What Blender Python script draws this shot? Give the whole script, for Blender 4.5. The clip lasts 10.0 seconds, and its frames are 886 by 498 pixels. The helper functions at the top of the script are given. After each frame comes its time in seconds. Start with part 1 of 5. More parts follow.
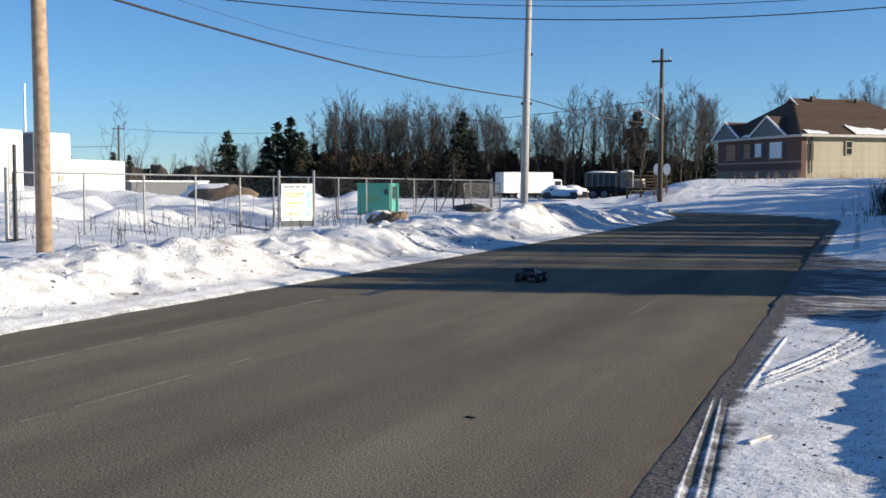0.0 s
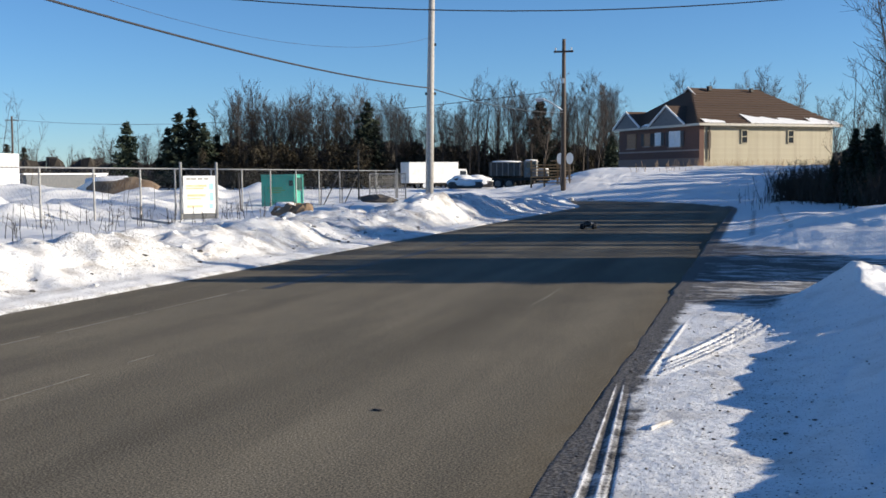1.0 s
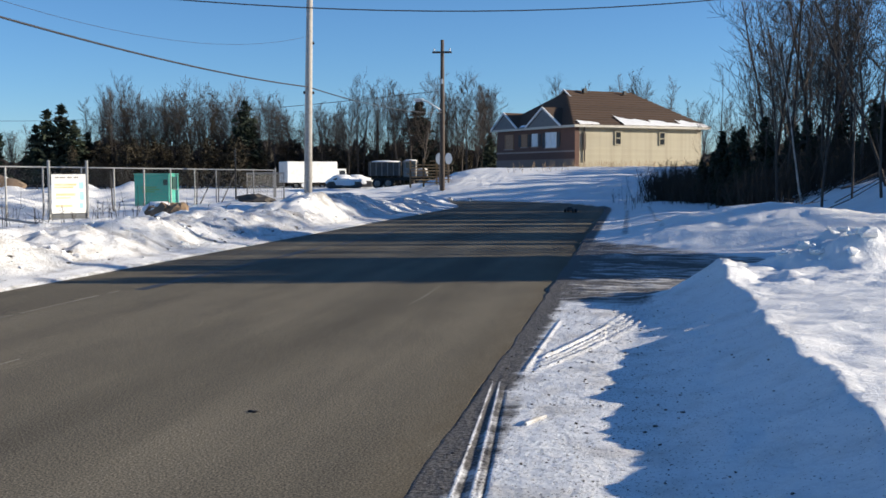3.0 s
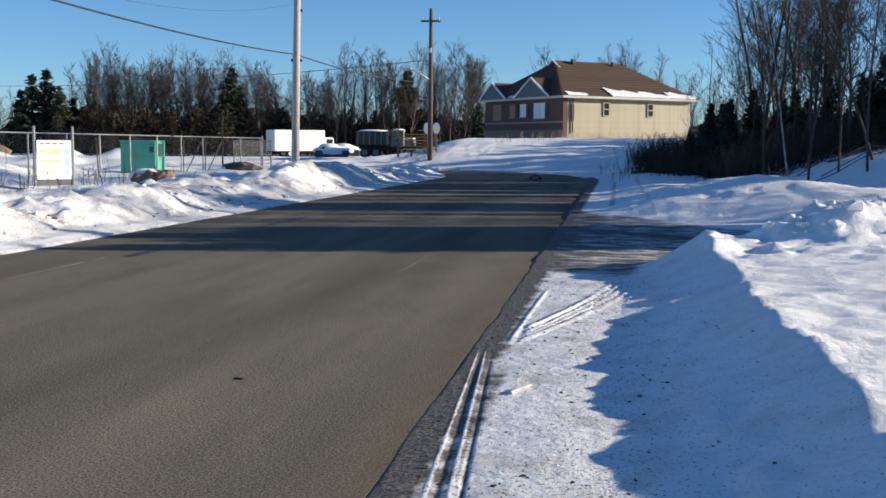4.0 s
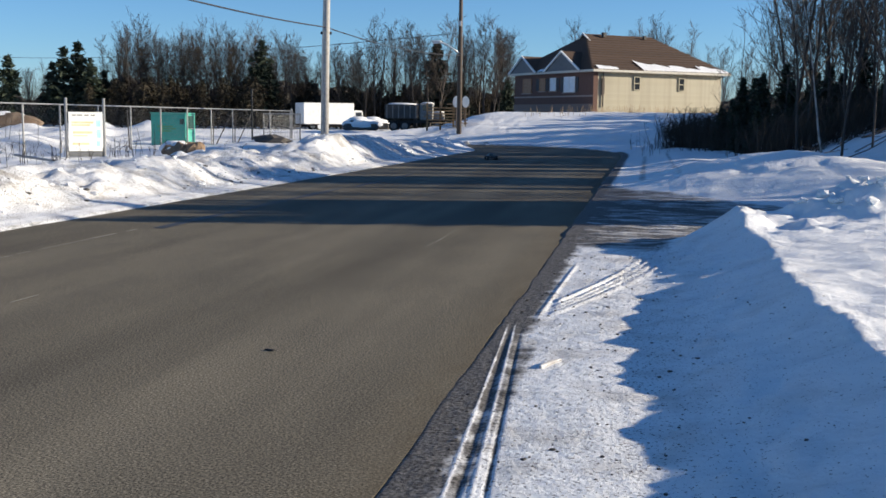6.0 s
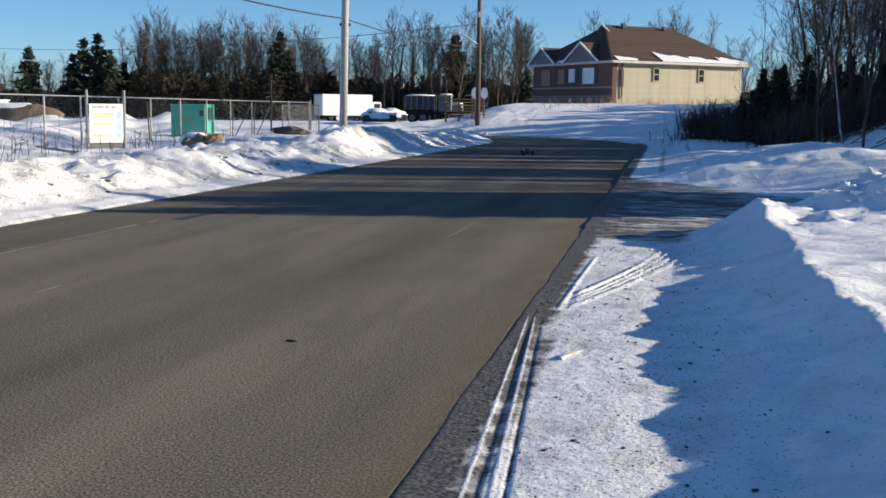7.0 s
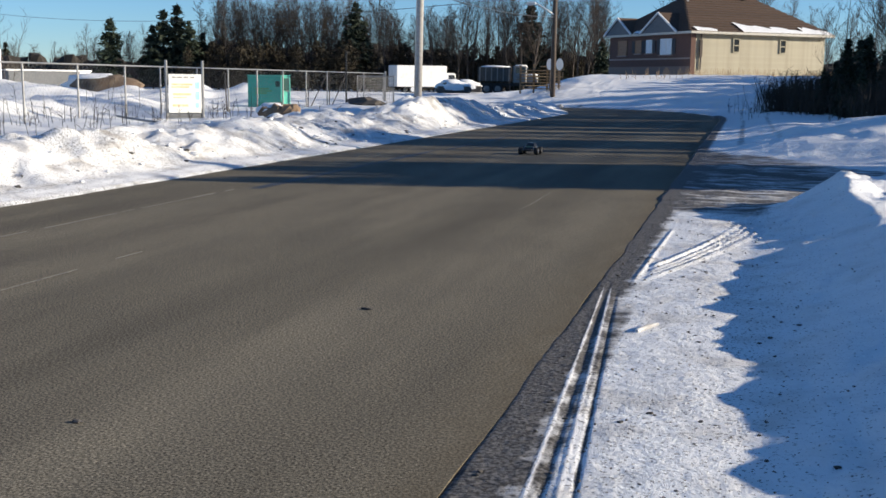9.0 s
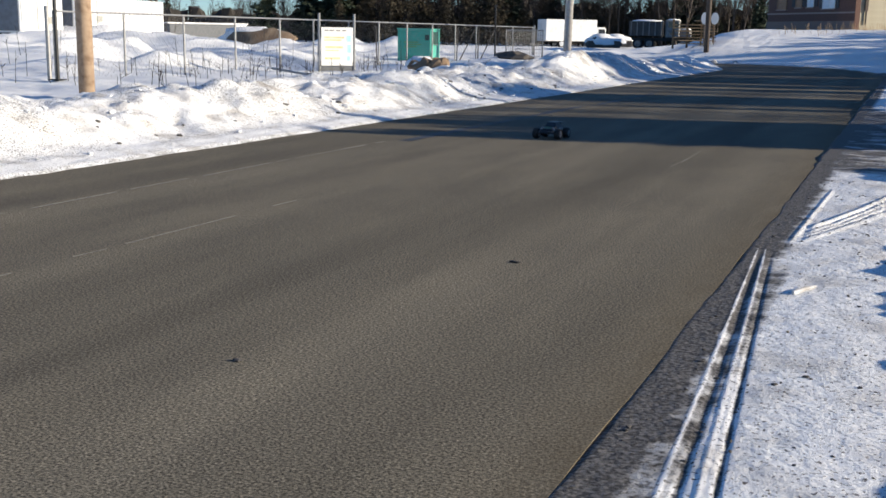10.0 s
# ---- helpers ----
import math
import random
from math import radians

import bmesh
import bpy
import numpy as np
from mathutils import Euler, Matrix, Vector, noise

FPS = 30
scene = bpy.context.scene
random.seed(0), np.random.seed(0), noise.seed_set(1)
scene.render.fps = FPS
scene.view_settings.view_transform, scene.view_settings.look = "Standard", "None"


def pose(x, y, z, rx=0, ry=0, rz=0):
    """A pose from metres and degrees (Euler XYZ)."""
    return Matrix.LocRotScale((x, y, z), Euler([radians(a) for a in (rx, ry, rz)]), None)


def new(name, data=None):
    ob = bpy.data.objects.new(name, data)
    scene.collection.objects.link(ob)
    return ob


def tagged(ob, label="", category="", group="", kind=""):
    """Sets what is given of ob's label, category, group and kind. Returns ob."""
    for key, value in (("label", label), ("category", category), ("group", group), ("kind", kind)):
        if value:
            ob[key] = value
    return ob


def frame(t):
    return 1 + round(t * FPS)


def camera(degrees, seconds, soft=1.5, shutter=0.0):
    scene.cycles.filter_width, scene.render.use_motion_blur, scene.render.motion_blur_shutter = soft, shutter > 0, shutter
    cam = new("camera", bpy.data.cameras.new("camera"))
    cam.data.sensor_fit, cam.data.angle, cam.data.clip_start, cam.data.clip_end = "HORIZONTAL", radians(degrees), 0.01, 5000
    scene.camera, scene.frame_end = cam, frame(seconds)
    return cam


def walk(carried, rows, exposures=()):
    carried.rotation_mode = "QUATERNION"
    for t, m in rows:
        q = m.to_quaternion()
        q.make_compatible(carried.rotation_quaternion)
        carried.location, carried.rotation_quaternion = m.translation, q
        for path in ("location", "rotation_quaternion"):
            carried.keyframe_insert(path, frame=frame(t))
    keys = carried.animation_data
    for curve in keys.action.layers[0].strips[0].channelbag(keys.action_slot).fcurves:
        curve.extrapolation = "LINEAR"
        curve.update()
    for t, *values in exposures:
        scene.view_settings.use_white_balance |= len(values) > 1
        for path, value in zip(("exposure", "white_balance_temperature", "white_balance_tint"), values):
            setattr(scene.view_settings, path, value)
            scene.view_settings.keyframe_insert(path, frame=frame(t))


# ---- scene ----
cam = camera(44.0, 10.0, soft=1.6)
# seconds, eye x, y, z, pitch, roll, yaw
ROWS = [
    (0.0, 0.000, 0.000, 1.550, -3.24, 0.00, 20.90),
    (0.5, 0.036, -0.004, 1.576, -4.92, -0.16, 17.79),
    (1.0, 0.012, 0.002, 1.568, -3.78, 0.45, 15.98),
    (1.5, -0.003, -0.011, 1.571, -4.04, 0.41, 14.29),
    (2.0, 0.000, 0.006, 1.566, -4.07, 0.22, 13.66),
    (2.5, 0.022, 0.008, 1.571, -3.60, 0.14, 12.19),
    (3.0, 0.032, 0.014, 1.558, -3.82, 0.25, 9.71),
    (3.2, 0.039, 0.017, 1.552, -4.16, 0.15, 8.94),
    (4.3, 0.028, 0.008, 1.552, -5.69, -0.40, 9.20),
    (4.5, 0.025, 0.006, 1.552, -5.89, -0.40, 9.32),
    (5.0, 0.007, 0.001, 1.548, -6.52, -0.28, 10.70),
    (5.5, 0.008, 0.006, 1.544, -6.59, -0.38, 11.47),
    (5.7, 0.018, 0.009, 1.550, -6.64, -0.48, 10.67),
    (6.8, 0.003, 0.017, 1.546, -7.12, -0.63, 10.56),
    (7.0, 0.003, -0.014, 1.553, -7.21, -0.54, 11.52),
    (7.5, -0.005, -0.005, 1.549, -7.09, -0.72, 12.91),
    (8.0, -0.011, 0.005, 1.547, -7.48, -0.85, 13.21),
    (8.5, -0.016, 0.010, 1.538, -7.90, -0.76, 14.14),
    (9.0, -0.020, 0.007, 1.533, -8.71, -0.64, 15.36),
    (9.5, -0.033, -0.001, 1.526, -10.08, -0.51, 18.58),
    (10.0, -0.055, -0.018, 1.519, -11.13, -0.86, 22.98),
]
walk(cam, [(t, pose(x, y, z, 90 + pitch, roll, yaw)) for t, x, y, z, pitch, roll, yaw in ROWS])

# ---- light ----
SUN_EL, SUN_AZ = radians(16.0), radians(11.5)  # azimuth from +x towards +y
SUN_DIR = Vector((math.cos(SUN_EL) * math.cos(SUN_AZ), math.cos(SUN_EL) * math.sin(SUN_AZ), math.sin(SUN_EL)))
world = bpy.data.worlds.new("world")
scene.world = world
world.use_nodes = True
wn = world.node_tree.nodes
sky = wn.new("ShaderNodeTexSky")
sky.sky_type = "NISHITA"
sky.sun_disc = False
sky.sun_elevation = SUN_EL
sky.sun_rotation = radians(90) - SUN_AZ
sky.altitude = 1500
sky.air_density, sky.dust_density, sky.ozone_density = 1.0, 0.0, 5.0
world.node_tree.links.new(sky.outputs[0], wn["Background"].inputs[0])
wn["Background"].inputs[1].default_value = 0.080
sun_data = bpy.data.lights.new("sun", "SUN")
sun_data.energy, sun_data.angle, sun_data.color = 5.0, radians(0.55), (1.0, 0.82, 0.6)
sun = new("sun", sun_data)
sun.rotation_euler = SUN_DIR.to_track_quat("Z", "Y").to_euler()
scene.view_settings.exposure = 0.72
scene.view_settings.use_white_balance = True
scene.view_settings.white_balance_temperature = 5850
scene.view_settings.white_balance_tint = 7.0


# ---- materials ----
def mat(name, base, rough=0.8, metal=0.0, spots=(), scale=6.0, bump=0.0, bump_scale=30.0, rand=0.0, spec=0.5, wide=None):
    """base: colour; spots: second colour mixed in by noise at scale; wide: third colour mixed in at a larger scale."""
    m = bpy.data.materials.new(name)
    m.use_nodes = True
    n, l = m.node_tree.nodes, m.node_tree.links
    b = n["Principled BSDF"]
    b.inputs["Roughness"].default_value, b.inputs["Metallic"].default_value = rough, metal
    b.inputs["Specular IOR Level"].default_value = spec
    co = n.new("ShaderNodeTexCoord")
    col = n.new("ShaderNodeRGB")
    col.outputs[0].default_value = (*base, 1)
    out = col.outputs[0]

    def blend(second, sc, lo, hi):
        nonlocal out
        t = n.new("ShaderNodeTexNoise")
        t.inputs["Scale"].default_value, t.inputs["Detail"].default_value = sc, 5
        l.new(co.outputs["Object"], t.inputs["Vector"])
        r = n.new("ShaderNodeMapRange")
        r.inputs[1].default_value, r.inputs[2].default_value = lo, hi
        l.new(t.outputs[0], r.inputs[0])
        x = n.new("ShaderNodeMixRGB")
        l.new(r.outputs[0], x.inputs[0])
        l.new(out, x.inputs[1])
        x.inputs[2].default_value = (*second, 1)
        out = x.outputs[0]

    if spots:
        blend(spots, scale, 0.42, 0.68)
    if wide:
        blend(wide, scale / 9, 0.45, 0.65)
    if rand:
        o = n.new("ShaderNodeObjectInfo")
        r = n.new("ShaderNodeMapRange")
        r.inputs[3].default_value, r.inputs[4].default_value = 1 - rand, 1 + rand
        l.new(o.outputs["Random"], r.inputs[0])
        h = n.new("ShaderNodeHueSaturation")
        l.new(r.outputs[0], h.inputs["Value"])
        l.new(out, h.inputs["Color"])
        out = h.outputs[0]
    l.new(out, b.inputs["Base Color"])
    if bump:
        t = n.new("ShaderNodeTexNoise")
        t.inputs["Scale"].default_value, t.inputs["Detail"].default_value = bump_scale, 6
        l.new(co.outputs["Object"], t.inputs["Vector"])
        u = n.new("ShaderNodeBump")
        u.inputs["Strength"].default_value, u.inputs["Distance"].default_value = bump, 0.02
        l.new(t.outputs[0], u.inputs["Height"])
        l.new(u.outputs[0], b.inputs["Normal"])
    return m


def snow_material():
    """Clean snow, with grit by the vertex value 'dirt', grey slush by 'slush' and dark crumbs in the trodden shoulder."""
    m = bpy.data.materials.new("snow")
    m.use_nodes = True
    n, l = m.node_tree.nodes, m.node_tree.links
    b = n["Principled BSDF"]
    b.inputs["Roughness"].default_value = 0.75
    b.inputs["Specular IOR Level"].default_value = 0.25
    geo = n.new("ShaderNodeNewGeometry")

    def noise_of(sc, detail=5, lo=0.4, hi=0.7):
        t = n.new("ShaderNodeTexNoise")
        t.inputs["Scale"].default_value, t.inputs["Detail"].default_value = sc, detail
        l.new(geo.outputs["Position"], t.inputs["Vector"])
        r = n.new("ShaderNodeMapRange")
        r.inputs[1].default_value, r.inputs[2].default_value = lo, hi
        l.new(t.outputs[0], r.inputs[0])
        return r.outputs[0], t.outputs[0]

    def op(kind, a, c):
        x = n.new("ShaderNodeMath")
        x.operation = kind
        x.use_clamp = True
        for k, v in enumerate((a, c)):
            if isinstance(v, float):
                x.inputs[k].default_value = v
            else:
                l.new(v, x.inputs[k])
        return x.outputs[0]

    def mix(f, a, c):
        x = n.new("ShaderNodeMixRGB")
        l.new(f, x.inputs[0])
        for k, v in ((1, a), (2, c)):
            if isinstance(v, tuple):
                x.inputs[k].default_value = (*v, 1)
            else:
                l.new(v, x.inputs[k])
        return x.outputs[0]

    def attr(name):
        a = n.new("ShaderNodeAttribute")
        a.attribute_name = name
        return a.outputs["Fac"]

    dirt, slush = attr("dirt"), attr("slush")
    stain, _ = noise_of(1.3, 6, 0.45, 0.8)
    col = mix(stain, (0.86, 0.86, 0.855), (0.78, 0.775, 0.765))
    blotch, _ = noise_of(2.6, 7, 0.50, 0.68)
    grime = op("MULTIPLY", op("MULTIPLY", blotch, dirt), 1.7)
    col = mix(grime, col, (0.30, 0.25, 0.19))
    # grit: crumbs whose number follows 'dirt'
    _, speck = noise_of(55.0, 3)
    lim = n.new("ShaderNodeMath")
    lim.operation = "MULTIPLY_ADD"
    l.new(dirt, lim.inputs[0])
    lim.inputs[1].default_value, lim.inputs[2].default_value = 0.55, -0.32
    grit = op("MULTIPLY", op("ADD", speck, lim.outputs[0]), 1.0)
    sharp = n.new("ShaderNodeMapRange")
    sharp.inputs[1].default_value, sharp.inputs[2].default_value = 0.36, 0.46
    l.new(grit, sharp.inputs[0])
    col = mix(sharp.outputs[0], col, (0.10, 0.09, 0.08))
    streak_map = n.new("ShaderNodeMapping")
    streak_map.inputs["Scale"].default_value = (1.6, 4.5, 1.0)
    l.new(geo.outputs["Position"], streak_map.inputs[0])
    st = n.new("ShaderNodeTexNoise")
    st.inputs["Scale"].default_value, st.inputs["Detail"].default_value = 1.0, 6
    l.new(streak_map.outputs[0], st.inputs["Vector"])
    sl = n.new("ShaderNodeMath")
    sl.operation = "MULTIPLY_ADD"
    l.new(slush, sl.inputs[0])
    sl.inputs[1].default_value, sl.inputs[2].default_value = 1.1, -0.85
    sr = n.new("ShaderNodeMapRange")
    sr.inputs[1].default_value, sr.inputs[2].default_value = 0.2, 0.55
    _, break_up = noise_of(30.0, 4)
    broken = op("SUBTRACT", op("MULTIPLY", break_up, 0.8), 0.4)
    l.new(op("ADD", op("ADD", st.outputs[0], broken), sl.outputs[0]), sr.inputs[0])
    _, pebble = noise_of(45.0, 5)
    pr = n.new("ShaderNodeMapRange")
    pr.inputs[1].default_value, pr.inputs[2].default_value = 0.40, 0.62
    l.new(pebble, pr.inputs[0])
    col = mix(sr.outputs[0], col, mix(pr.outputs[0], (0.045, 0.041, 0.037), (0.17, 0.16, 0.15)))
    l.new(col, b.inputs["Base Color"])
    bt = n.new("ShaderNodeTexNoise")
    bt.inputs["Scale"].default_value, bt.inputs["Detail"].default_value = 9.0, 9
    bt.inputs["Roughness"].default_value = 0.65
    l.new(geo.outputs["Position"], bt.inputs["Vector"])
    u = n.new("ShaderNodeBump")
    u.inputs["Strength"].default_value, u.inputs["Distance"].default_value = 0.55, 0.05
    l.new(bt.outputs[0], u.inputs["Height"])
    l.new(u.outputs[0], b.inputs["Normal"])
    return m


def asphalt_material():
    m = bpy.data.materials.new("asphalt")
    m.use_nodes = True
    n, l = m.node_tree.nodes, m.node_tree.links
    b = n["Principled BSDF"]
    b.inputs["Specular IOR Level"].default_value = 0.12
    geo = n.new("ShaderNodeNewGeometry")

    def tex(sc, detail, stretch=(1, 1, 1)):
        mp = n.new("ShaderNodeMapping")
        mp.inputs["Scale"].default_value = stretch
        l.new(geo.outputs["Position"], mp.inputs[0])
        t = n.new("ShaderNodeTexNoise")
        t.inputs["Scale"].default_value, t.inputs["Detail"].default_value = sc, detail
        l.new(mp.outputs[0], t.inputs["Vector"])
        return t.outputs[0]

    def ramp(fac, stops):
        r = n.new("ShaderNodeValToRGB")
        r.color_ramp.elements[0].position, r.color_ramp.elements[0].color = stops[0][0], (*stops[0][1], 1)
        r.color_ramp.elements[1].position, r.color_ramp.elements[1].color = stops[1][0], (*stops[1][1], 1)
        l.new(fac, r.inputs[0])
        return r.outputs[0]

    def mul(a, c, f=1.0):
        x = n.new("ShaderNodeMixRGB")
        x.blend_type = "MULTIPLY"
        x.inputs[0].default_value = f
        l.new(a, x.inputs[1])
        l.new(c, x.inputs[2])
        return x.outputs[0]

    # worn wheel lanes: long streaks along the road
    lanes = ramp(tex(0.55, 4, (1.7, 0.10, 1)), ((0.3, (0.118, 0.106, 0.083)), (0.7, (0.222, 0.199, 0.152))))
    fine = ramp(tex(85, 4), ((0.36, (0.36, 0.36, 0.37)), (0.66, (1.58, 1.56, 1.5))))
    chips = ramp(tex(62, 6), ((0.36, (0.62, 0.62, 0.63)), (0.66, (1.40, 1.385, 1.35))))
    blot = ramp(tex(1.6, 5, (1, 0.35, 1)), ((0.3, (0.85, 0.85, 0.86)), (0.7, (1.08, 1.07, 1.05))))
    col = mul(mul(mul(lanes, fine), blot), chips)
    sep = n.new("ShaderNodeSeparateXYZ")
    l.new(geo.outputs["Position"], sep.inputs[0])
    near_edge = n.new("ShaderNodeMapRange")
    near_edge.inputs[1].default_value, near_edge.inputs[2].default_value = -1.5, -1.06
    l.new(sep.outputs[0], near_edge.inputs[0])
    patchy = n.new("ShaderNodeMath")
    patchy.operation = "MULTIPLY"
    l.new(near_edge.outputs[0], patchy.inputs[0])
    l.new(tex(7, 6, (1, 0.4, 1)), patchy.inputs[1])
    grit = n.new("ShaderNodeMixRGB")
    l.new(patchy.outputs[0], grit.inputs[0])
    l.new(col, grit.inputs[1])
    grit.inputs[2].default_value = (0.115, 0.092, 0.058, 1)
    l.new(grit.outputs[0], b.inputs["Base Color"])
    b.inputs["Roughness"].default_value = 0.95
    u = n.new("ShaderNodeBump")
    u.inputs["Strength"].default_value, u.inputs["Distance"].default_value = 0.4, 0.006
    l.new(tex(120, 3), u.inputs["Height"])
    l.new(u.outputs[0], b.inputs["Normal"])
    return m


SNOW, ASPHALT = snow_material(), asphalt_material()
LINE = mat("worn_line", (0.3, 0.28, 0.2), 0.8, spots=(0.13, 0.12, 0.11), scale=18)
TAR = mat("tar", (0.03, 0.03, 0.03), 0.6, bump=0.3)
WOOD_POLE = mat("pole_wood", (0.40, 0.29, 0.19), 0.85, spots=(0.25, 0.165, 0.10), scale=7, bump=0.4, bump_scale=14)
GREY_POLE = mat("grey_pole", (0.42, 0.40, 0.37), 0.75, spots=(0.33, 0.31, 0.28), scale=9, bump=0.2)
DARK_POLE = mat("dark_pole", (0.11, 0.085, 0.068), 0.85, spots=(0.07, 0.055, 0.042), scale=8, bump=0.3)
GALV = mat("galvanised", (0.30, 0.30, 0.295), 0.5, 0.5, spots=(0.22, 0.22, 0.22), scale=20)
MESH_WIRE = mat("mesh_wire", (0.2, 0.2, 0.2), 0.5, 0.6)
BLACK_STEEL = mat("black_steel", (0.02, 0.02, 0.02), 0.55, 0.2)
CABLE = mat("cable", (0.025, 0.025, 0.03), 0.7)
WHITE_PAINT = mat("white_paint", (0.8, 0.8, 0.78), 0.4, spots=(0.68, 0.67, 0.64), scale=3, wide=(0.74, 0.74, 0.73))
# the white trailer's unlit side: its shade is put into this colour
TRAILER_SHADE = mat("trailer_white_shaded", (0.13, 0.15, 0.18), 0.5, spots=(0.1, 0.11, 0.13), scale=4)
GREEN = mat("bin_green", (0.045, 0.36, 0.27), 0.45, spots=(0.04, 0.3, 0.23), scale=5, wide=(0.06, 0.38, 0.29))
# same green raised for sun-facing faces; the sunlight is in the colour
GREEN_SUNLIT = mat("bin_green_sunlit", (0.10, 0.42, 0.32), 0.45, spots=(0.08, 0.36, 0.28), scale=5)
GREEN_DARK = mat("bin_hole", (0.008, 0.05, 0.04), 0.6)
PRINT_OLIVE = mat("print_olive", (0.09, 0.3, 0.11), 0.5)
BRICK = mat("brick", (0.125, 0.068, 0.052), 0.9, spots=(0.095, 0.052, 0.04), scale=12, rand=0.25, bump=0.3)
MORTAR = mat("mortar", (0.22, 0.16, 0.13), 0.95, spots=(0.17, 0.12, 0.1), scale=20, bump=0.2)
STONE_SILL = mat("stone_band", (0.33, 0.25, 0.21), 0.9, spots=(0.26, 0.2, 0.17), scale=8)
SIDING = mat("siding", (0.39, 0.35, 0.25), 0.7, spots=(0.33, 0.295, 0.21), scale=2.5, rand=0.04)
SHINGLE = mat("shingle", (0.088, 0.052, 0.032), 0.95, spots=(0.055, 0.034, 0.023), scale=9, rand=0.12, bump=0.4)
TRIM = mat("white_trim", (0.74, 0.74, 0.72), 0.5, spots=(0.66, 0.66, 0.64), scale=6)
GABLE = mat("gable_grey", (0.14, 0.145, 0.15), 0.8, spots=(0.11, 0.115, 0.12), scale=6)
EAVE = mat("eave_board", (0.50, 0.47, 0.40), 0.6, spots=(0.42, 0.39, 0.33), scale=5)
BOARD = mat("window_board", (0.32, 0.19, 0.11), 0.8, spots=(0.25, 0.14, 0.08), scale=7)
SHUTTER = mat("shutter", (0.03, 0.03, 0.035), 0.6)
DARK_GLASS = mat("dark_glass", (0.03, 0.035, 0.04), 0.08, spec=0.8)
PALE_BLIND = mat("pale_blind", (0.68, 0.70, 0.72), 0.4, spots=(0.6, 0.62, 0.64), scale=3)
BARK = mat("bark", (0.075, 0.062, 0.052), 0.95, spots=(0.045, 0.037, 0.031), scale=5, rand=0.3, bump=0.5, bump_scale=20)
TWIG = mat("twig", (0.060, 0.047, 0.037), 0.95, rand=0.3, spots=(0.042, 0.033, 0.026), scale=3)
BIRCH = mat("birch", (0.38, 0.34, 0.30), 0.8, spots=(0.15, 0.13, 0.11), scale=7, bump=0.2)
NEEDLE = mat("needles", (0.02, 0.03, 0.016), 0.85, spots=(0.03, 0.042, 0.02), scale=2.5, rand=0.3)
CEDAR = mat("cedar", (0.046, 0.034, 0.017), 0.85, spots=(0.024, 0.023, 0.012), scale=1.5, rand=0.3)
BRUSH = mat("brush", (0.048, 0.036, 0.025), 0.9, spots=(0.028, 0.022, 0.016), scale=3, rand=0.2)
GRASS = mat("dry_grass", (0.30, 0.21, 0.12), 0.9, spots=(0.2, 0.14, 0.08), scale=3)
ROCK = mat("rock", (0.26, 0.18, 0.11), 0.9, spots=(0.17, 0.11, 0.07), scale=4, bump=0.6, bump_scale=9)
CLOD = mat("ice_clod", (0.62, 0.62, 0.62), 0.7, spots=(0.35, 0.33, 0.31), scale=9, rand=0.2)
DIRT_CLOD = mat("dirt_clod", (0.06, 0.055, 0.05), 0.9, spots=(0.1, 0.09, 0.08), scale=12, rand=0.3)
RUBBER = mat("rubber", (0.012, 0.012, 0.013), 0.75, bump=0.3, bump_scale=60)
CAR_BLACK = mat("car_black", (0.012, 0.012, 0.014), 0.35, spots=(0.02, 0.02, 0.024), scale=30)
CAR_GREY = mat("car_grey", (0.16, 0.165, 0.17), 0.35, 0.5, spots=(0.22, 0.22, 0.23), scale=30)
CAR_GREEN = mat("car_print", (0.05, 0.12, 0.07), 0.4)
RIM = mat("rim", (0.3, 0.3, 0.31), 0.3, 0.7)
TRUCK_GREY = mat("truck_grey", (0.23, 0.22, 0.2), 0.6, spots=(0.15, 0.13, 0.11), scale=3)
TRUCK_DARK = mat("truck_dark", (0.06, 0.055, 0.05), 0.7, spots=(0.1, 0.08, 0.06), scale=3)
LUMBER = mat("lumber", (0.26, 0.19, 0.11), 0.9, spots=(0.18, 0.12, 0.07), scale=5, rand=0.3)
SIGN_WHITE = mat("sign_white", (0.86, 0.85, 0.8), 0.5, spots=(0.8, 0.79, 0.74), scale=3)
SIGN_ORANGE = mat("sign_orange", (0.85, 0.62, 0.30), 0.5, spots=(0.85, 0.72, 0.5), scale=6)
SIGN_BLUE = mat("sign_blue", (0.42, 0.70, 0.78), 0.5, spots=(0.6, 0.8, 0.84), scale=4)
SIGN_GREY = mat("sign_grey", (0.35, 0.34, 0.30), 0.5)
LAMP_GLASS = mat("lamp_glass", (0.75, 0.76, 0.78), 0.25)
SILVER = mat("silver_paint", (0.6, 0.62, 0.64), 0.4, 0.3)
EARTH = mat("earth", (0.13, 0.09, 0.06), 0.95, spots=(0.2, 0.15, 0.1), scale=1.2, bump=0.4, bump_scale=5)
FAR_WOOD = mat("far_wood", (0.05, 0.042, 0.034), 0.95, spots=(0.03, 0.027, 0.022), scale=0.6)


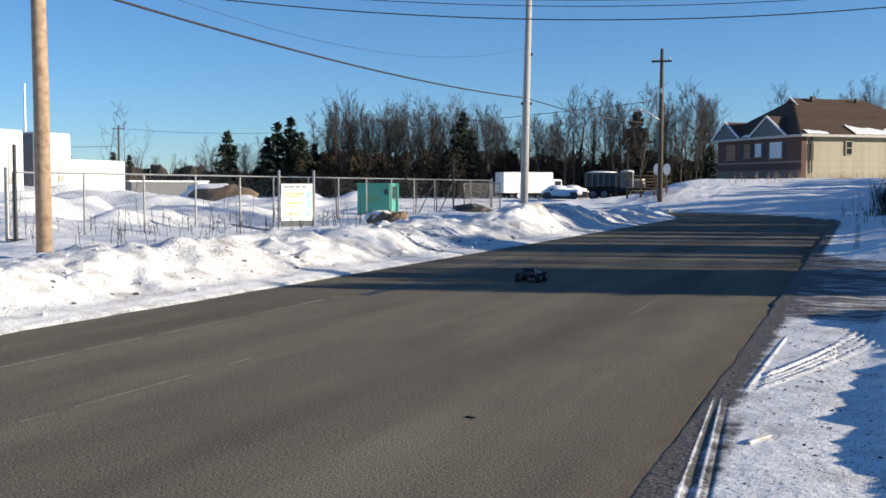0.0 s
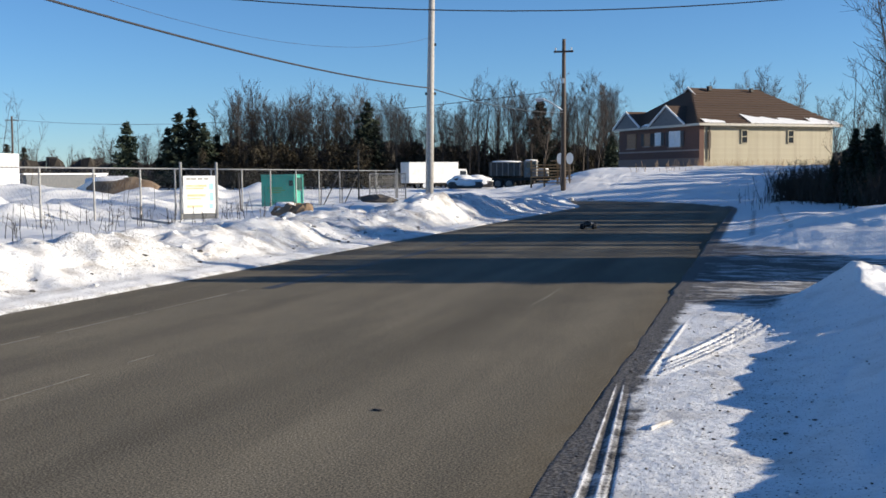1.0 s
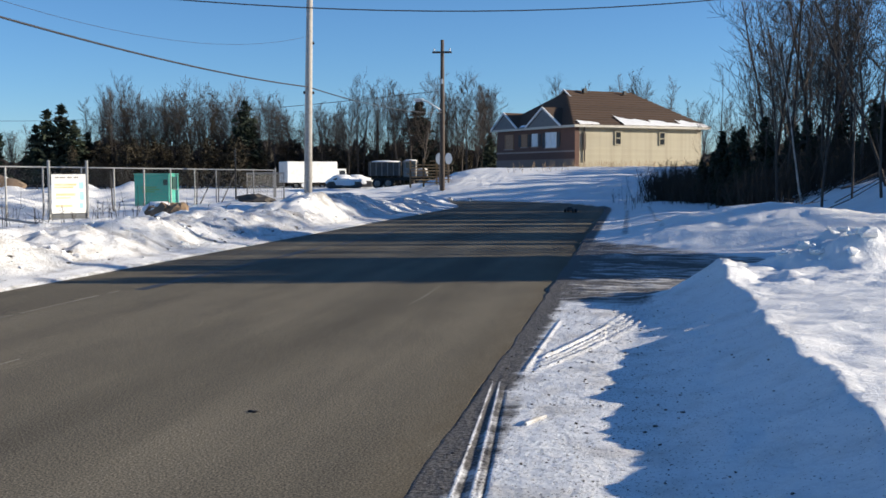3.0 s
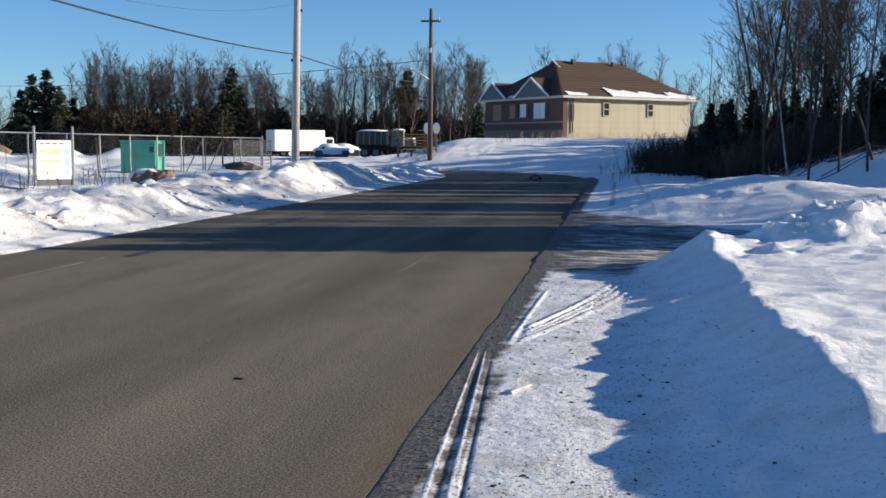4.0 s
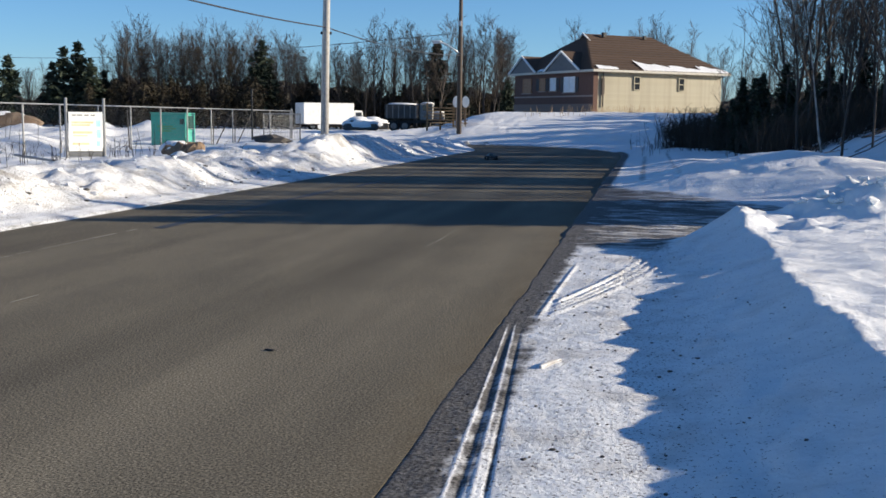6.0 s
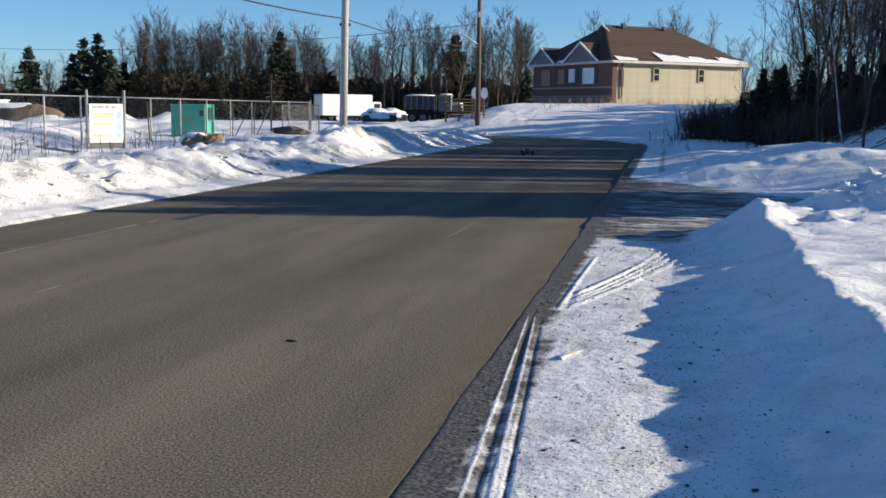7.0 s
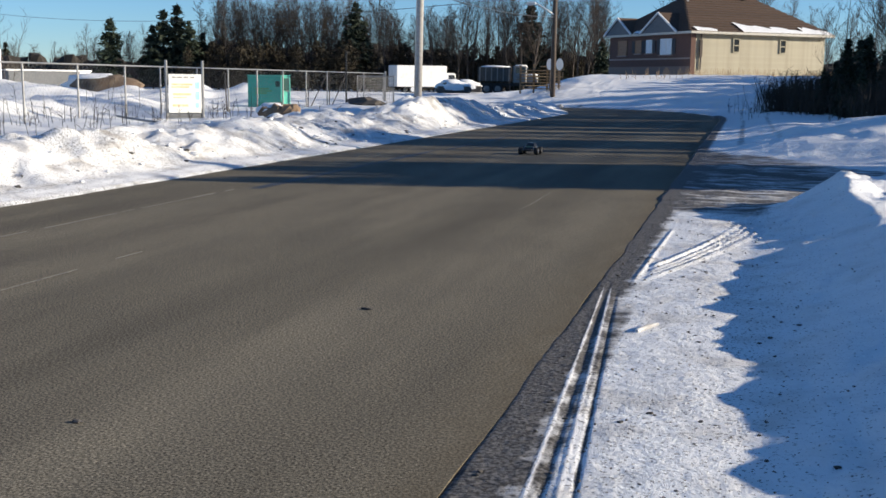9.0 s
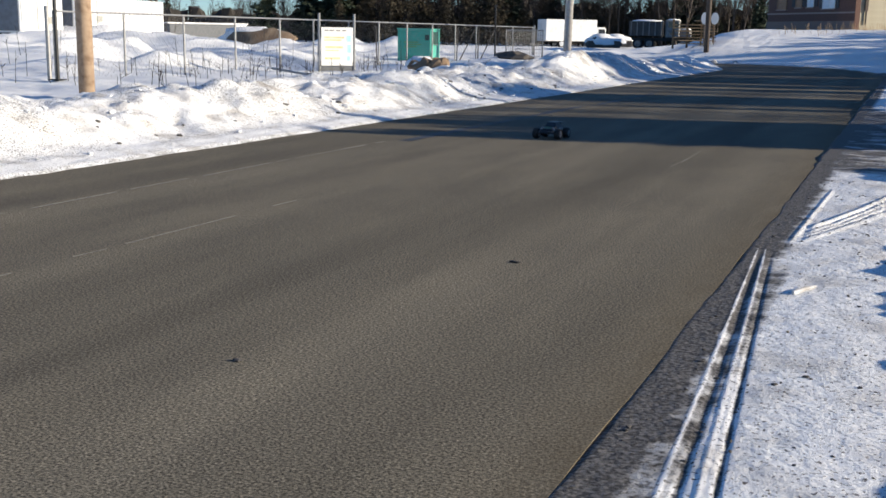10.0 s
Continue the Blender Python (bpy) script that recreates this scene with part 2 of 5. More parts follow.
# ---- mesh building ----
class Shape:
    """Gathers boxes, tubes and faces, and becomes one mesh."""

    def __init__(self):
        self.v, self.f = [], []

    def add(self, verts, faces):
        k = len(self.v)
        self.v += [tuple(p) for p in verts]
        self.f += [tuple(k + i for i in q) for q in faces]
        return self

    def box(self, c, s, rz=0.0, bevel=0.0, m=None):
        """A box about c with sizes s, its upright edges chamfered by bevel."""
        hx, hy, hz = s[0] / 2, s[1] / 2, s[2] / 2
        b = min(bevel, hx * 0.9, hy * 0.9)
        ring = [(-hx + b, -hy), (hx - b, -hy), (hx, -hy + b), (hx, hy - b), (hx - b, hy), (-hx + b, hy), (-hx, hy - b), (-hx, -hy + b)] if b else [(-hx, -hy), (hx, -hy), (hx, hy), (-hx, hy)]
        ca, sa = math.cos(rz), math.sin(rz)
        n = len(ring)
        zs = [(-hz, 1.0), (hz, 1.0)] if not b else [(-hz, 1 - b / max(hx, hy)), (-hz + b, 1.0), (hz - b, 1.0), (hz, 1 - b / max(hx, hy))]
        vs = []
        for z, k in zs:
            for x, y in ring:
                p = Vector((x * k * ca - y * k * sa, x * k * sa + y * k * ca, z))
                if m is not None:
                    p = m @ p
                vs.append((p[0] + c[0], p[1] + c[1], p[2] + c[2]))
        fs = [tuple(reversed(range(n))), tuple(range(len(vs) - n, len(vs)))]
        for j in range(len(zs) - 1):
            for i in range(n):
                fs.append((j * n + i, j * n + (i + 1) % n, (j + 1) * n + (i + 1) % n, (j + 1) * n + i))
        return self.add(vs, fs)

    def tube(self, pts, radii, n=6, closed=True):
        pts = [Vector(p) for p in pts]
        if not hasattr(radii, "__len__"):
            radii = [radii] * len(pts)
        vs, fs = [], []
        for i, p in enumerate(pts):
            d = (pts[min(i + 1, len(pts) - 1)] - pts[max(i - 1, 0)])
            d = d.normalized() if d.length else Vector((0, 0, 1))
            a = d.orthogonal() if abs(d.z) < 0.95 else Vector((1, 0, 0)) - d * d.x
            a.normalize()
            b = d.cross(a)
            for k in range(n):
                w = 2 * math.pi * k / n
                vs.append(p + (a * math.cos(w) + b * math.sin(w)) * radii[i])
        for i in range(len(pts) - 1):
            for k in range(n):
                fs.append((i * n + k, i * n + (k + 1) % n, (i + 1) * n + (k + 1) % n, (i + 1) * n + k))
        if closed:
            fs += [tuple(reversed(range(n))), tuple(range((len(pts) - 1) * n, len(pts) * n))]
        return self.add(vs, fs)

    def blob(self, c, r, seed=0, rough=0.25, seg=8, rings=5):
        """An uneven lump with radii r."""
        rnd = random.Random(seed)
        vs = [(c[0], c[1], c[2] - r[2])]
        for i in range(1, rings):
            th = math.pi * i / rings
            for k in range(seg):
                ph = 2 * math.pi * (k + 0.5 * (i % 2)) / seg
                q = 1 + rnd.uniform(-rough, rough)
                vs.append((c[0] + r[0] * q * math.sin(th) * math.cos(ph), c[1] + r[1] * q * math.sin(th) * math.sin(ph), c[2] - r[2] * q * math.cos(th)))
        vs.append((c[0], c[1], c[2] + r[2]))
        fs = [(0, 1 + (k + 1) % seg, 1 + k) for k in range(seg)]
        for i in range(rings - 2):
            for k in range(seg):
                a, b = 1 + i * seg, 1 + (i + 1) * seg
                fs.append((a + k, a + (k + 1) % seg, b + (k + 1) % seg, b + k))
        a = 1 + (rings - 2) * seg
        fs += [(a + k, a + (k + 1) % seg, len(vs) - 1) for k in range(seg)]
        return self.add(vs, fs)

    def mesh(self, name, material, smooth=False):
        me = bpy.data.meshes.new(name)
        me.from_pydata(self.v, [], self.f)
        me.materials.append(material)
        if smooth:
            me.polygons.foreach_set("use_smooth", [True] * len(me.polygons))
        me.update()
        return me


def part(name, shape, material, parent=None, label="", smooth=False, at=None):
    """Links a shape (or a mesh) as one mesh object under a thing or a part."""
    ob = new(name, shape if isinstance(shape, bpy.types.Mesh) else shape.mesh(name, material, smooth))
    if parent is not None:
        ob.parent = parent
    if at is not None:
        ob.matrix_basis = at
    if label:
        tagged(ob, label)
    return ob


def thing(name, m, label, category, group="", kind=""):
    ob = new(name)
    ob.empty_display_size = 0.2
    ob.matrix_basis = m
    return tagged(ob, label, category, group, kind)


# ---- the lie of the land ----
def lattice(ix, iy, seed):
    h = (ix.astype(np.int64) * 374761393 + iy.astype(np.int64) * 668265263 + seed * 1442695041) & 0xFFFFFFFF
    h = ((h ^ (h >> 13)) * 1274126177) & 0xFFFFFFFF
    return ((h ^ (h >> 16)) & 0xFFFF) / 65535.0


def value_noise(x, y, seed=0):
    ix, iy = np.floor(x), np.floor(y)
    fx, fy = x - ix, y - iy
    fx, fy = fx * fx * (3 - 2 * fx), fy * fy * (3 - 2 * fy)
    a, b = lattice(ix, iy, seed), lattice(ix + 1, iy, seed)
    c, d = lattice(ix, iy + 1, seed), lattice(ix + 1, iy + 1, seed)
    return (a * (1 - fx) + b * fx) * (1 - fy) + (c * (1 - fx) + d * fx) * fy


def fbm(x, y, octaves=4, seed=0):
    total, amp, norm = 0.0, 1.0, 0.0
    for k in range(octaves):
        total = total + amp * value_noise(x * 2 ** k + 17.3 * k, y * 2 ** k - 9.1 * k, seed + k)
        norm += amp
        amp *= 0.5
    return total / norm - 0.5


def ramp(a, b, x):
    t = np.clip((x - a) / (b - a), 0, 1)
    return t * t * (3 - 2 * t)


def hump(x, y, cx, cy, rx, ry, h):
    return h * np.exp(-((x - cx) / rx) ** 2 - ((y - cy) / ry) ** 2)


ROAD_L, ROAD_R = -8.45, -1.05
BEND = (-13.2, 53.0)
R_OUT, R_IN, TONGUE = BEND[0] * -1 + ROAD_R, BEND[0] * -1 + ROAD_L, 7.4
FAR = 67.4  # the far edge of the road beyond the bend


def bend_ratio(x, y):
    """Under 1 inside the bend's outer edge, a rounded corner."""
    return ((np.clip(x - BEND[0], 0, None) / R_OUT) ** 2.4 + (np.clip(y - 47.0, 0, None) / (FAR - 47.0)) ** 2.4) ** (1 / 2.4)


def road_distance(x, y):
    """Metres outside the road's edge (inside: minus)."""
    straight = np.maximum(x - ROAD_R, ROAD_L - x)
    inner = (1 - np.hypot((x - BEND[0]) / R_IN, (y - BEND[1]) / TONGUE)) * R_IN
    outside = (bend_ratio(x, y) - 1) * R_OUT
    arc = np.maximum(outside, inner)
    straight = np.where((y > 47) & (x > BEND[0]), np.maximum(straight, outside), straight)
    cross = np.maximum(y - FAR, BEND[1] + TONGUE - y)
    return np.where(y < BEND[1], np.where(x < BEND[0], np.maximum(straight, 0) , straight), np.where(x > BEND[0], arc, cross))


def crest_height(y):
    """The ragged crest of the bank by the right-hand shoulder."""
    saw = lambda p, s: np.abs(((y + 0.25 * np.sin(y * 1.7 + s)) / p + s) % 1.0 - 0.5) * 2
    z = 0.335 + 0.03 * np.sin(y * 0.9 + 1.2) + 0.026 * saw(0.83, 0.3) ** 1.5 + 0.030 * saw(1.37, 0.1) ** 1.3 + 0.018 * saw(0.41, 0.6) + 0.012 * saw(0.23, 0.2)
    return z + 0.10 * ramp(11.5, 14, y)


def land(x, y):
    """Height of the snow."""
    d = road_distance(x, y)
    rough = 0.10 * fbm(x * 0.9, y * 0.9, 5, 3)
    fine = 0.045 * fbm(x * 4.0, y * 4.0, 4, 8)
    z = np.full(x.shape, -0.06)
    # left of the road: a ploughed bank, a level verge, a lot with heaps
    e = ROAD_L - x
    wob = 0.45 * fbm(y * 0.35, x * 0.05, 3, 21) * 2
    hc = 0.50 + 0.12 * ramp(30, 36, y) * (1 - ramp(37.5, 41, y)) + 0.22 * fbm(y * 0.5, y * 0.0, 3, 33) * 2
    hc = hc * (1 - 0.35 * ramp(40, 52, y))
    front = 0.03 + 0.05 * ramp(0.0, 0.5, e) + (hc - 0.08) * ramp(0.45, 2.2 + wob, e)
    behind = hc + (0.16 - hc) * ramp(2.6 + wob, 5.0 + wob, e)
    left = np.where(e < 2.3 + wob, front, behind)
    lump = ramp(0.5, 1.3, e) * (1 - ramp(3.5, 5.5, e))
    left = left + lump * (0.45 * np.abs(fbm(x * 0.5, y * 0.42, 3, 12)) + 0.30 * fbm(x * 1.1, y * 0.9, 3, 13) + 0.34 * (0.16 - np.abs(fbm(x * 1.7, y * 1.5, 4, 15))) + 0.20 * fbm(x * 3.0, y * 3.0, 4, 14))
    left = left + hump(x, y, -13.6, 29.5, 2.2, 3.2, 0.16) + hump(x, y, -10.3, 35.2, 0.9, 0.8, 0.18) + hump(x, y, -11.5, 41, 1.6, 2.6, 0.35)
    left = left + hump(x, y, -16, 45, 2.5, 4, 0.25)
    lot = np.clip(fbm(x * 0.16, y * 0.16, 5, 41) + 0.16, 0, 1) * 3.0 * ramp(-21, -26, x) * ramp(24, 31, y) * (1 - ramp(75, 110, y))
    # trodden, wheel-churned snow of the verge and the lot
    churn = (0.42 * np.abs(fbm(x * 0.33, y * 0.45, 4, 43)) + 0.20 * fbm(x * 0.9, y * 1.1, 4, 44)) * ramp(4.5, 8, e) * (1 - ramp(90, 130, y)) * (1 - 0.6 * ramp(-19.0, -17.0, x) * (y < 40))
    lot = lot + 2.0 * np.clip(fbm(x * 0.34, y * 0.28, 4, 46) - 0.01, 0, 1) * ramp(-20.6, -23.5, x) * ramp(20, 26, y) * (1 - ramp(75, 110, y))
    left = left + lot + churn + rough * ramp(2, 4, e) * 1.2
    # right: a flat shoulder, a ragged bank, a drive across, rising ground
    s = x - ROAD_R
    groove = lambda c, w, h: h * np.exp(-((x - c) / w) ** 2)
    shoulder = 0.004 + 0.028 * ramp(0.05, 0.9, s) + (groove(-0.72 - 0.056 * (y - 3.4), 0.010, 0.0045) + groove(-0.66 - 0.064 * (y - 3.4), 0.020, -0.008) + groove(-0.59 - 0.072 * (y - 3.4), 0.010, 0.005) + groove(-0.53 - 0.075 * (y - 3.4), 0.014, -0.008)) * (1 - ramp(7.2, 8.6, y)) + groove(-0.78 + 0.03 * (y - 9), 0.02, 0.010) * ramp(8.2, 8.8, y) * (1 - ramp(11.4, 11.9, y))
    u = np.clip(x + 0.71, 0, 1.2)
    tread = sum(h * np.exp(-((y - 8.67 - 0.56 * k - (2.1 + 0.3 * k) * u - (1.4 + 1.3 * k) * u ** 2) / 0.062) ** 2) for k, h in ((0.0, 0.024), (0.13, -0.020), (0.3, 0.024), (0.43, -0.020), (0.56, 0.024), (0.8, -0.012), (1.0, 0.026)))
    shoulder = shoulder + tread * ramp(-0.74, -0.66, x) * (1 - ramp(0.1, 0.35, x))
    hb = crest_height(y)
    xc = 1.16 + 0.05 * np.sin(y * 1.3) + 0.05 * fbm(y * 1.1, y * 0, 3, 5)
    face = shoulder + (hb - 0.03) * np.clip((x - 0.02) / (xc - 0.02), 0, 1) ** 1.6
    lumpy = ramp(0.15, 0.6, x) * (0.07 * fbm(x * 2.2, y * 2.2, 4, 51) + 0.065 * fbm(x * 6, y * 6, 4, 52)) * (1 - ramp(0.55, 1.0, x) * 0.9)
    top = hb * np.exp(-np.clip(x - xc, 0, 9) / 0.35) + (0.33 + 0.05 * (x - xc)) * (1 - np.exp(-np.clip(x - xc, 0, 9) / 0.35)) + 0.05 * fbm(x * 0.7, y * 0.7, 3, 55) + (0.04 + 0.16 * ramp(11.2, 13.4, y)) * fbm(x * 3.2, y * 3.2, 4, 56)
    bank = np.where(x < xc, face + lumpy, top)
    bank = bank + hump(x, y, 2.9, 14.6, 1.0, 0.9, 0.22) + hump(x, y, 4.3, 15.6, 1.0, 1.0, 0.30) + (ramp(1.6, 2.4, x) * np.exp(-((y - 14.6 - 0.35 * (x - 2)) / 1.0) ** 2)) * (0.06 + 0.9 * np.abs(fbm(x * 1.5, y * 1.5, 4, 57)) + 0.35 * np.abs(fbm(x * 4, y * 4, 3, 63)))
    drive0 = 14.1 + 0.75 * np.clip(x - 0.6, 0, 20) ** 0.8 * (x > 0.6) + 0.5 * fbm(x * 1.2, y * 0.2, 3, 58)
    drive1 = 23.0 - 0.15 * x + 0.8 * fbm(x * 0.8, y * 0.1, 3, 59)
    on_drive = ramp(drive0 - 0.35, drive0 + 0.35, y) * (1 - ramp(drive1, drive1 + 1.4, y))
    far_bank = 0.05 + 0.30 * ramp(0.2, 2.5, s) + 0.5 * np.exp(-((x - 3.2) / 2.2) ** 2) * np.exp(-((y - 26.5 + 0.4 * (x - 3)) / 1.6) ** 2) + 1.15 * ramp(3.8, 9, x) * ramp(23, 29, y) + 0.02 * np.clip(x - 9, 0, 60)
    far_bank = far_bank + rough * ramp(0.6, 1.5, s) + 0.3 * np.abs(fbm(x * 0.9, y * 0.9, 4, 61)) * np.exp(-((y - 26) / 1.8) ** 2) * ramp(0.6, 2, s)
    right = np.where(y < drive0 + 2, bank, far_bank)
    right = right * (1 - on_drive) + on_drive * (0.02 + 0.02 * fbm(x * 2, y * 2, 3, 62))
    # beyond the bend: a bank, then a slope up to the house
    q = y - FAR
    beyond = 0.06 + 0.75 * ramp(0.6, 4.5, q) * ramp(-16, -11, x) + 1.05 * ramp(3, 15, q) * ramp(-24, -9, x) + 0.25 * ramp(0.5, 3, q) + rough * 2.0 * ramp(1, 4, q) + 0.35 * np.abs(fbm(x * 0.35, y * 0.35, 4, 71)) * ramp(2, 6, q)
    outer = np.maximum(far_bank * (1 - ramp(60, 70, y)), 0) + beyond * ramp(58, 66, y) + 0.0
    z = np.where(x < (ROAD_L + ROAD_R) / 2, left, right)
    z = np.where((y >= 53) & (x > BEND[0]) & (d > 0) & (bend_ratio(x, y) > 1), outer, z)
    z = np.where((y >= 53) & (x <= BEND[0]) & (y > 61), beyond, z)
    z = z + fine * ramp(0.05, 0.5, d) * np.where((x > ROAD_R) & (x < 0.1) & (y < 13), 0.35, 1.0)
    edge = ramp(-0.10, 0.02, d + 0.06 * fbm(x * 2.2, y * 2.2, 3, 81))
    return np.where(d < -0.3, -0.06, z * edge - 0.06 * (1 - edge))


def land_at(x, y):
    return float(land(np.array([float(x)]), np.array([float(y)]))[0])


def spaced(stops):
    """Grid lines: (from, to, step at from, step at to), joined."""
    out = []
    for a, b, s0, s1 in stops:
        p = a
        while p < b:
            out.append(p)
            p += s0 + (s1 - s0) * (p - a) / (b - a)
    return np.array(out + [stops[-1][1]])


def build_ground():
    xs = spaced([(-3000, -300, 500, 60), (-300, -60, 40, 2.5), (-60, -22, 1.0, 0.35), (-22, -13, 0.3, 0.1), (-13, -8.3, 0.085, 0.085), (-8.3, -1.2, 0.7, 0.7), (-1.2, -0.98, 0.016, 0.014), (-0.98, -0.45, 0.0085, 0.0085), (-0.45, -0.4, 0.014, 0.014), (-0.4, -0.2, 0.02, 0.03), (-0.2, 2.2, 0.04, 0.05), (2.2, 8, 0.07, 0.25), (8, 40, 0.4, 2), (40, 300, 4, 40), (300, 3000, 60, 500)])
    ys = spaced([(-600, -20, 80, 4), (-20, 2.5, 2, 0.2), (2.5, 16, 0.045, 0.075), (16, 32, 0.08, 0.12), (32, 70, 0.14, 0.3), (70, 130, 0.4, 2.5), (130, 400, 4, 40), (400, 4000, 80, 600)])
    X, Y = np.meshgrid(xs, ys)
    Z = land(X, Y)
    nx, ny = len(xs), len(ys)
    me = bpy.data.meshes.new("ground")
    co = np.stack([X, Y, Z], -1).reshape(-1, 3)
    i = (np.arange(ny - 1)[:, None] * nx + np.arange(nx - 1)[None, :]).reshape(-1)
    quads = np.stack([i, i + 1, i + 1 + nx, i + nx], 1)
    me.vertices.add(len(co))
    me.vertices.foreach_set("co", co.astype(np.float32).ravel())
    me.loops.add(quads.size)
    me.loops.foreach_set("vertex_index", quads.astype(np.int32).ravel())
    me.polygons.add(len(quads))
    me.polygons.foreach_set("loop_start", np.arange(0, quads.size, 4, dtype=np.int32))
    me.polygons.foreach_set("use_smooth", np.ones(len(quads), dtype=bool))
    me.update(calc_edges=True)
    d = road_distance(X, Y)
    dirt = 0.30 * np.exp(-np.clip(d, 0, 9) / 0.35)
    dirt = np.where((X > ROAD_R) & (X < 0.6) & (Y < 14), np.maximum(dirt, 0.19 - 0.07 * ramp(0.0, 0.4, X)), dirt)
    dirt = np.maximum(dirt, (X > 0.15) * (X < 1.3) * (Y < 14) * 0.08)
    dirt = np.maximum(dirt, (X < ROAD_L - 0.3) * (X > ROAD_L - 3.6) * (Y < 53) * (0.26 + 0.30 * fbm(X * 0.8, Y * 0.8, 3, 90)))
    slush = np.where((X > ROAD_R - 0.3) & (X < -0.5) & (Y < 60), np.maximum(1.3 * np.exp(-(np.clip(d, 0, 9) / 0.30) ** 2), 0.74 * (1 - ramp(0.32, 0.46, d)) * (1 - ramp(7, 9, Y))), 0.55 * np.exp(-np.clip(d, 0, 9) / 0.16))
    track = (np.exp(-((X + 0.66 + 0.064 * (Y - 3.4)) / 0.022) ** 2) + np.exp(-((X + 0.53 + 0.075 * (Y - 3.4)) / 0.016) ** 2)) * (X > ROAD_R) * (Y < 8)
    slush = np.maximum(slush, 0.88 * track)
    ridges = sum(np.exp(-((X + a + k * (Y - 3.4)) / 0.0085) ** 2) for a, k in ((0.72, 0.056), (0.59, 0.072)))
    slush = slush * (1 - 0.62 * np.clip(ridges, 0, 1) * (Y < 8.2) * (X > ROAD_R))
    drive = ramp(11.8, 13.6, Y + 0.6 * X) * (1 - ramp(23.4, 26.5, Y + 1.5 * X)) * (X > ROAD_R - 0.2) * (1 - ramp(0.05, 0.14, Z))
    slush = np.maximum(slush, drive * (0.72 + 0.40 * np.exp(-((Y - 19.8 + 0.8 * X) / 0.35) ** 2) + 0.15 * np.exp(-np.clip(X - ROAD_R, 0, 9) / 0.7)))
    slush = np.maximum(slush, 0.58 * ramp(24, 27, Y) * (np.exp(-((X + 0.1) / 0.16) ** 2) + np.exp(-((X - 0.75) / 0.14) ** 2) + 0.8 * np.exp(-np.clip(d, 0, 9) / 0.5)) * (1 - ramp(44, 50, Y)) * (X > ROAD_R))
    for key, val in (("dirt", dirt), ("slush", np.clip(slush, 0, 1))):
        me.attributes.new(key, "FLOAT", "POINT").data.foreach_set("value", val.astype(np.float32).ravel())
    me.materials.append(SNOW)
    return tagged(new("ground", me), "snow-covered ground with ploughed banks and gritty shoulders", "ground", kind="structure")


def build_road():
    """The carriageway: a slab that bends to the left, with worn lines and tar seams on it."""
    s = Shape()
    left, right = [], []
    for y in spaced([(-60, 0, 5, 1), (0, 47, 0.35, 0.8)]):
        j = 0.05 * float(fbm(np.array([y * 1.3]), np.array([2.0]), 3, 5)[0])
        left.append((ROAD_L - 0.25, y)), right.append((ROAD_R + j, y))
    for k in range(1, 25):
        a = math.pi / 2 * k / 24
        left.append((BEND[0] + (R_IN - 0.25) * math.cos(a), BEND[1] + (R_IN - 0.25) * math.sin(a)))
        right.append((BEND[0] + R_OUT * max(math.cos(a), 0.0) ** (2 / 2.4), 47.0 + (FAR - 47.0) * math.sin(a) ** (2 / 2.4)))
    for x in range(-18, -130, -6):
        left.append((x, BEND[1] + R_IN - 0.25)), right.append((x, FAR))
    vs = [(x, y, 0.0) for p in zip(left, right) for x, y in p] + [(x, y, -0.08) for p in zip(left, right) for x, y in p]
    n = len(left)
    fs = [(2 * i, 2 * i + 1, 2 * i + 3, 2 * i + 2) for i in range(n - 1)]
    fs += [(2 * i + 1, 2 * n + 2 * i + 1, 2 * n + 2 * i + 3, 2 * i + 3) for i in range(n - 1)]
    fs += [(2 * n + 2 * i, 2 * i, 2 * i + 2, 2 * n + 2 * i + 2) for i in range(n - 1)]
    s.add(vs, fs)
    road = tagged(part("road", s, ASPHALT), "worn grey asphalt road bending away to the left", "road", kind="structure")

    def strip(name, x, y0, y1, w, material, broken, seed, label):
        rnd = random.Random(seed)
        t = Shape()
        y = y0
        while y < y1:
            ln = rnd.uniform(0.25, 1.4)
            e = min(y + ln, y1)
            a, b = x + rnd.uniform(-0.012, 0.012), x + rnd.uniform(-0.012, 0.012)
            h = w * rnd.uniform(0.4, 1.0) / 2
            t.add([(a - h, y, 0.004), (a + h, y, 0.004), (b + h, e, 0.004), (b - h, e, 0.004)], [(0, 1, 2, 3)])
            y = e + rnd.uniform(0, broken)
        part(name, t, material, road, label)

    strip("worn_line", -6.88, 5.5, 14.0, 0.05, LINE, 0.35, 2, "faded pale line")
    strip("worn_line", -5.15, 4.6, 8.6, 0.035, LINE, 0.9, 3, "faded pale line")
    strip("worn_line", -2.6, 13.0, 15.2, 0.022, LINE, 0.4, 4, "faded pale line")
    strip("tar_seam", -6.66, 14.2, 23.5, 0.20, TAR, 0.12, 5, "black tar seam")
    strip("tar_seam", -6.5, 24.2, 30.0, 0.24, TAR, 0.8, 6, "black tar seam")
    return road


build_ground()
build_road()


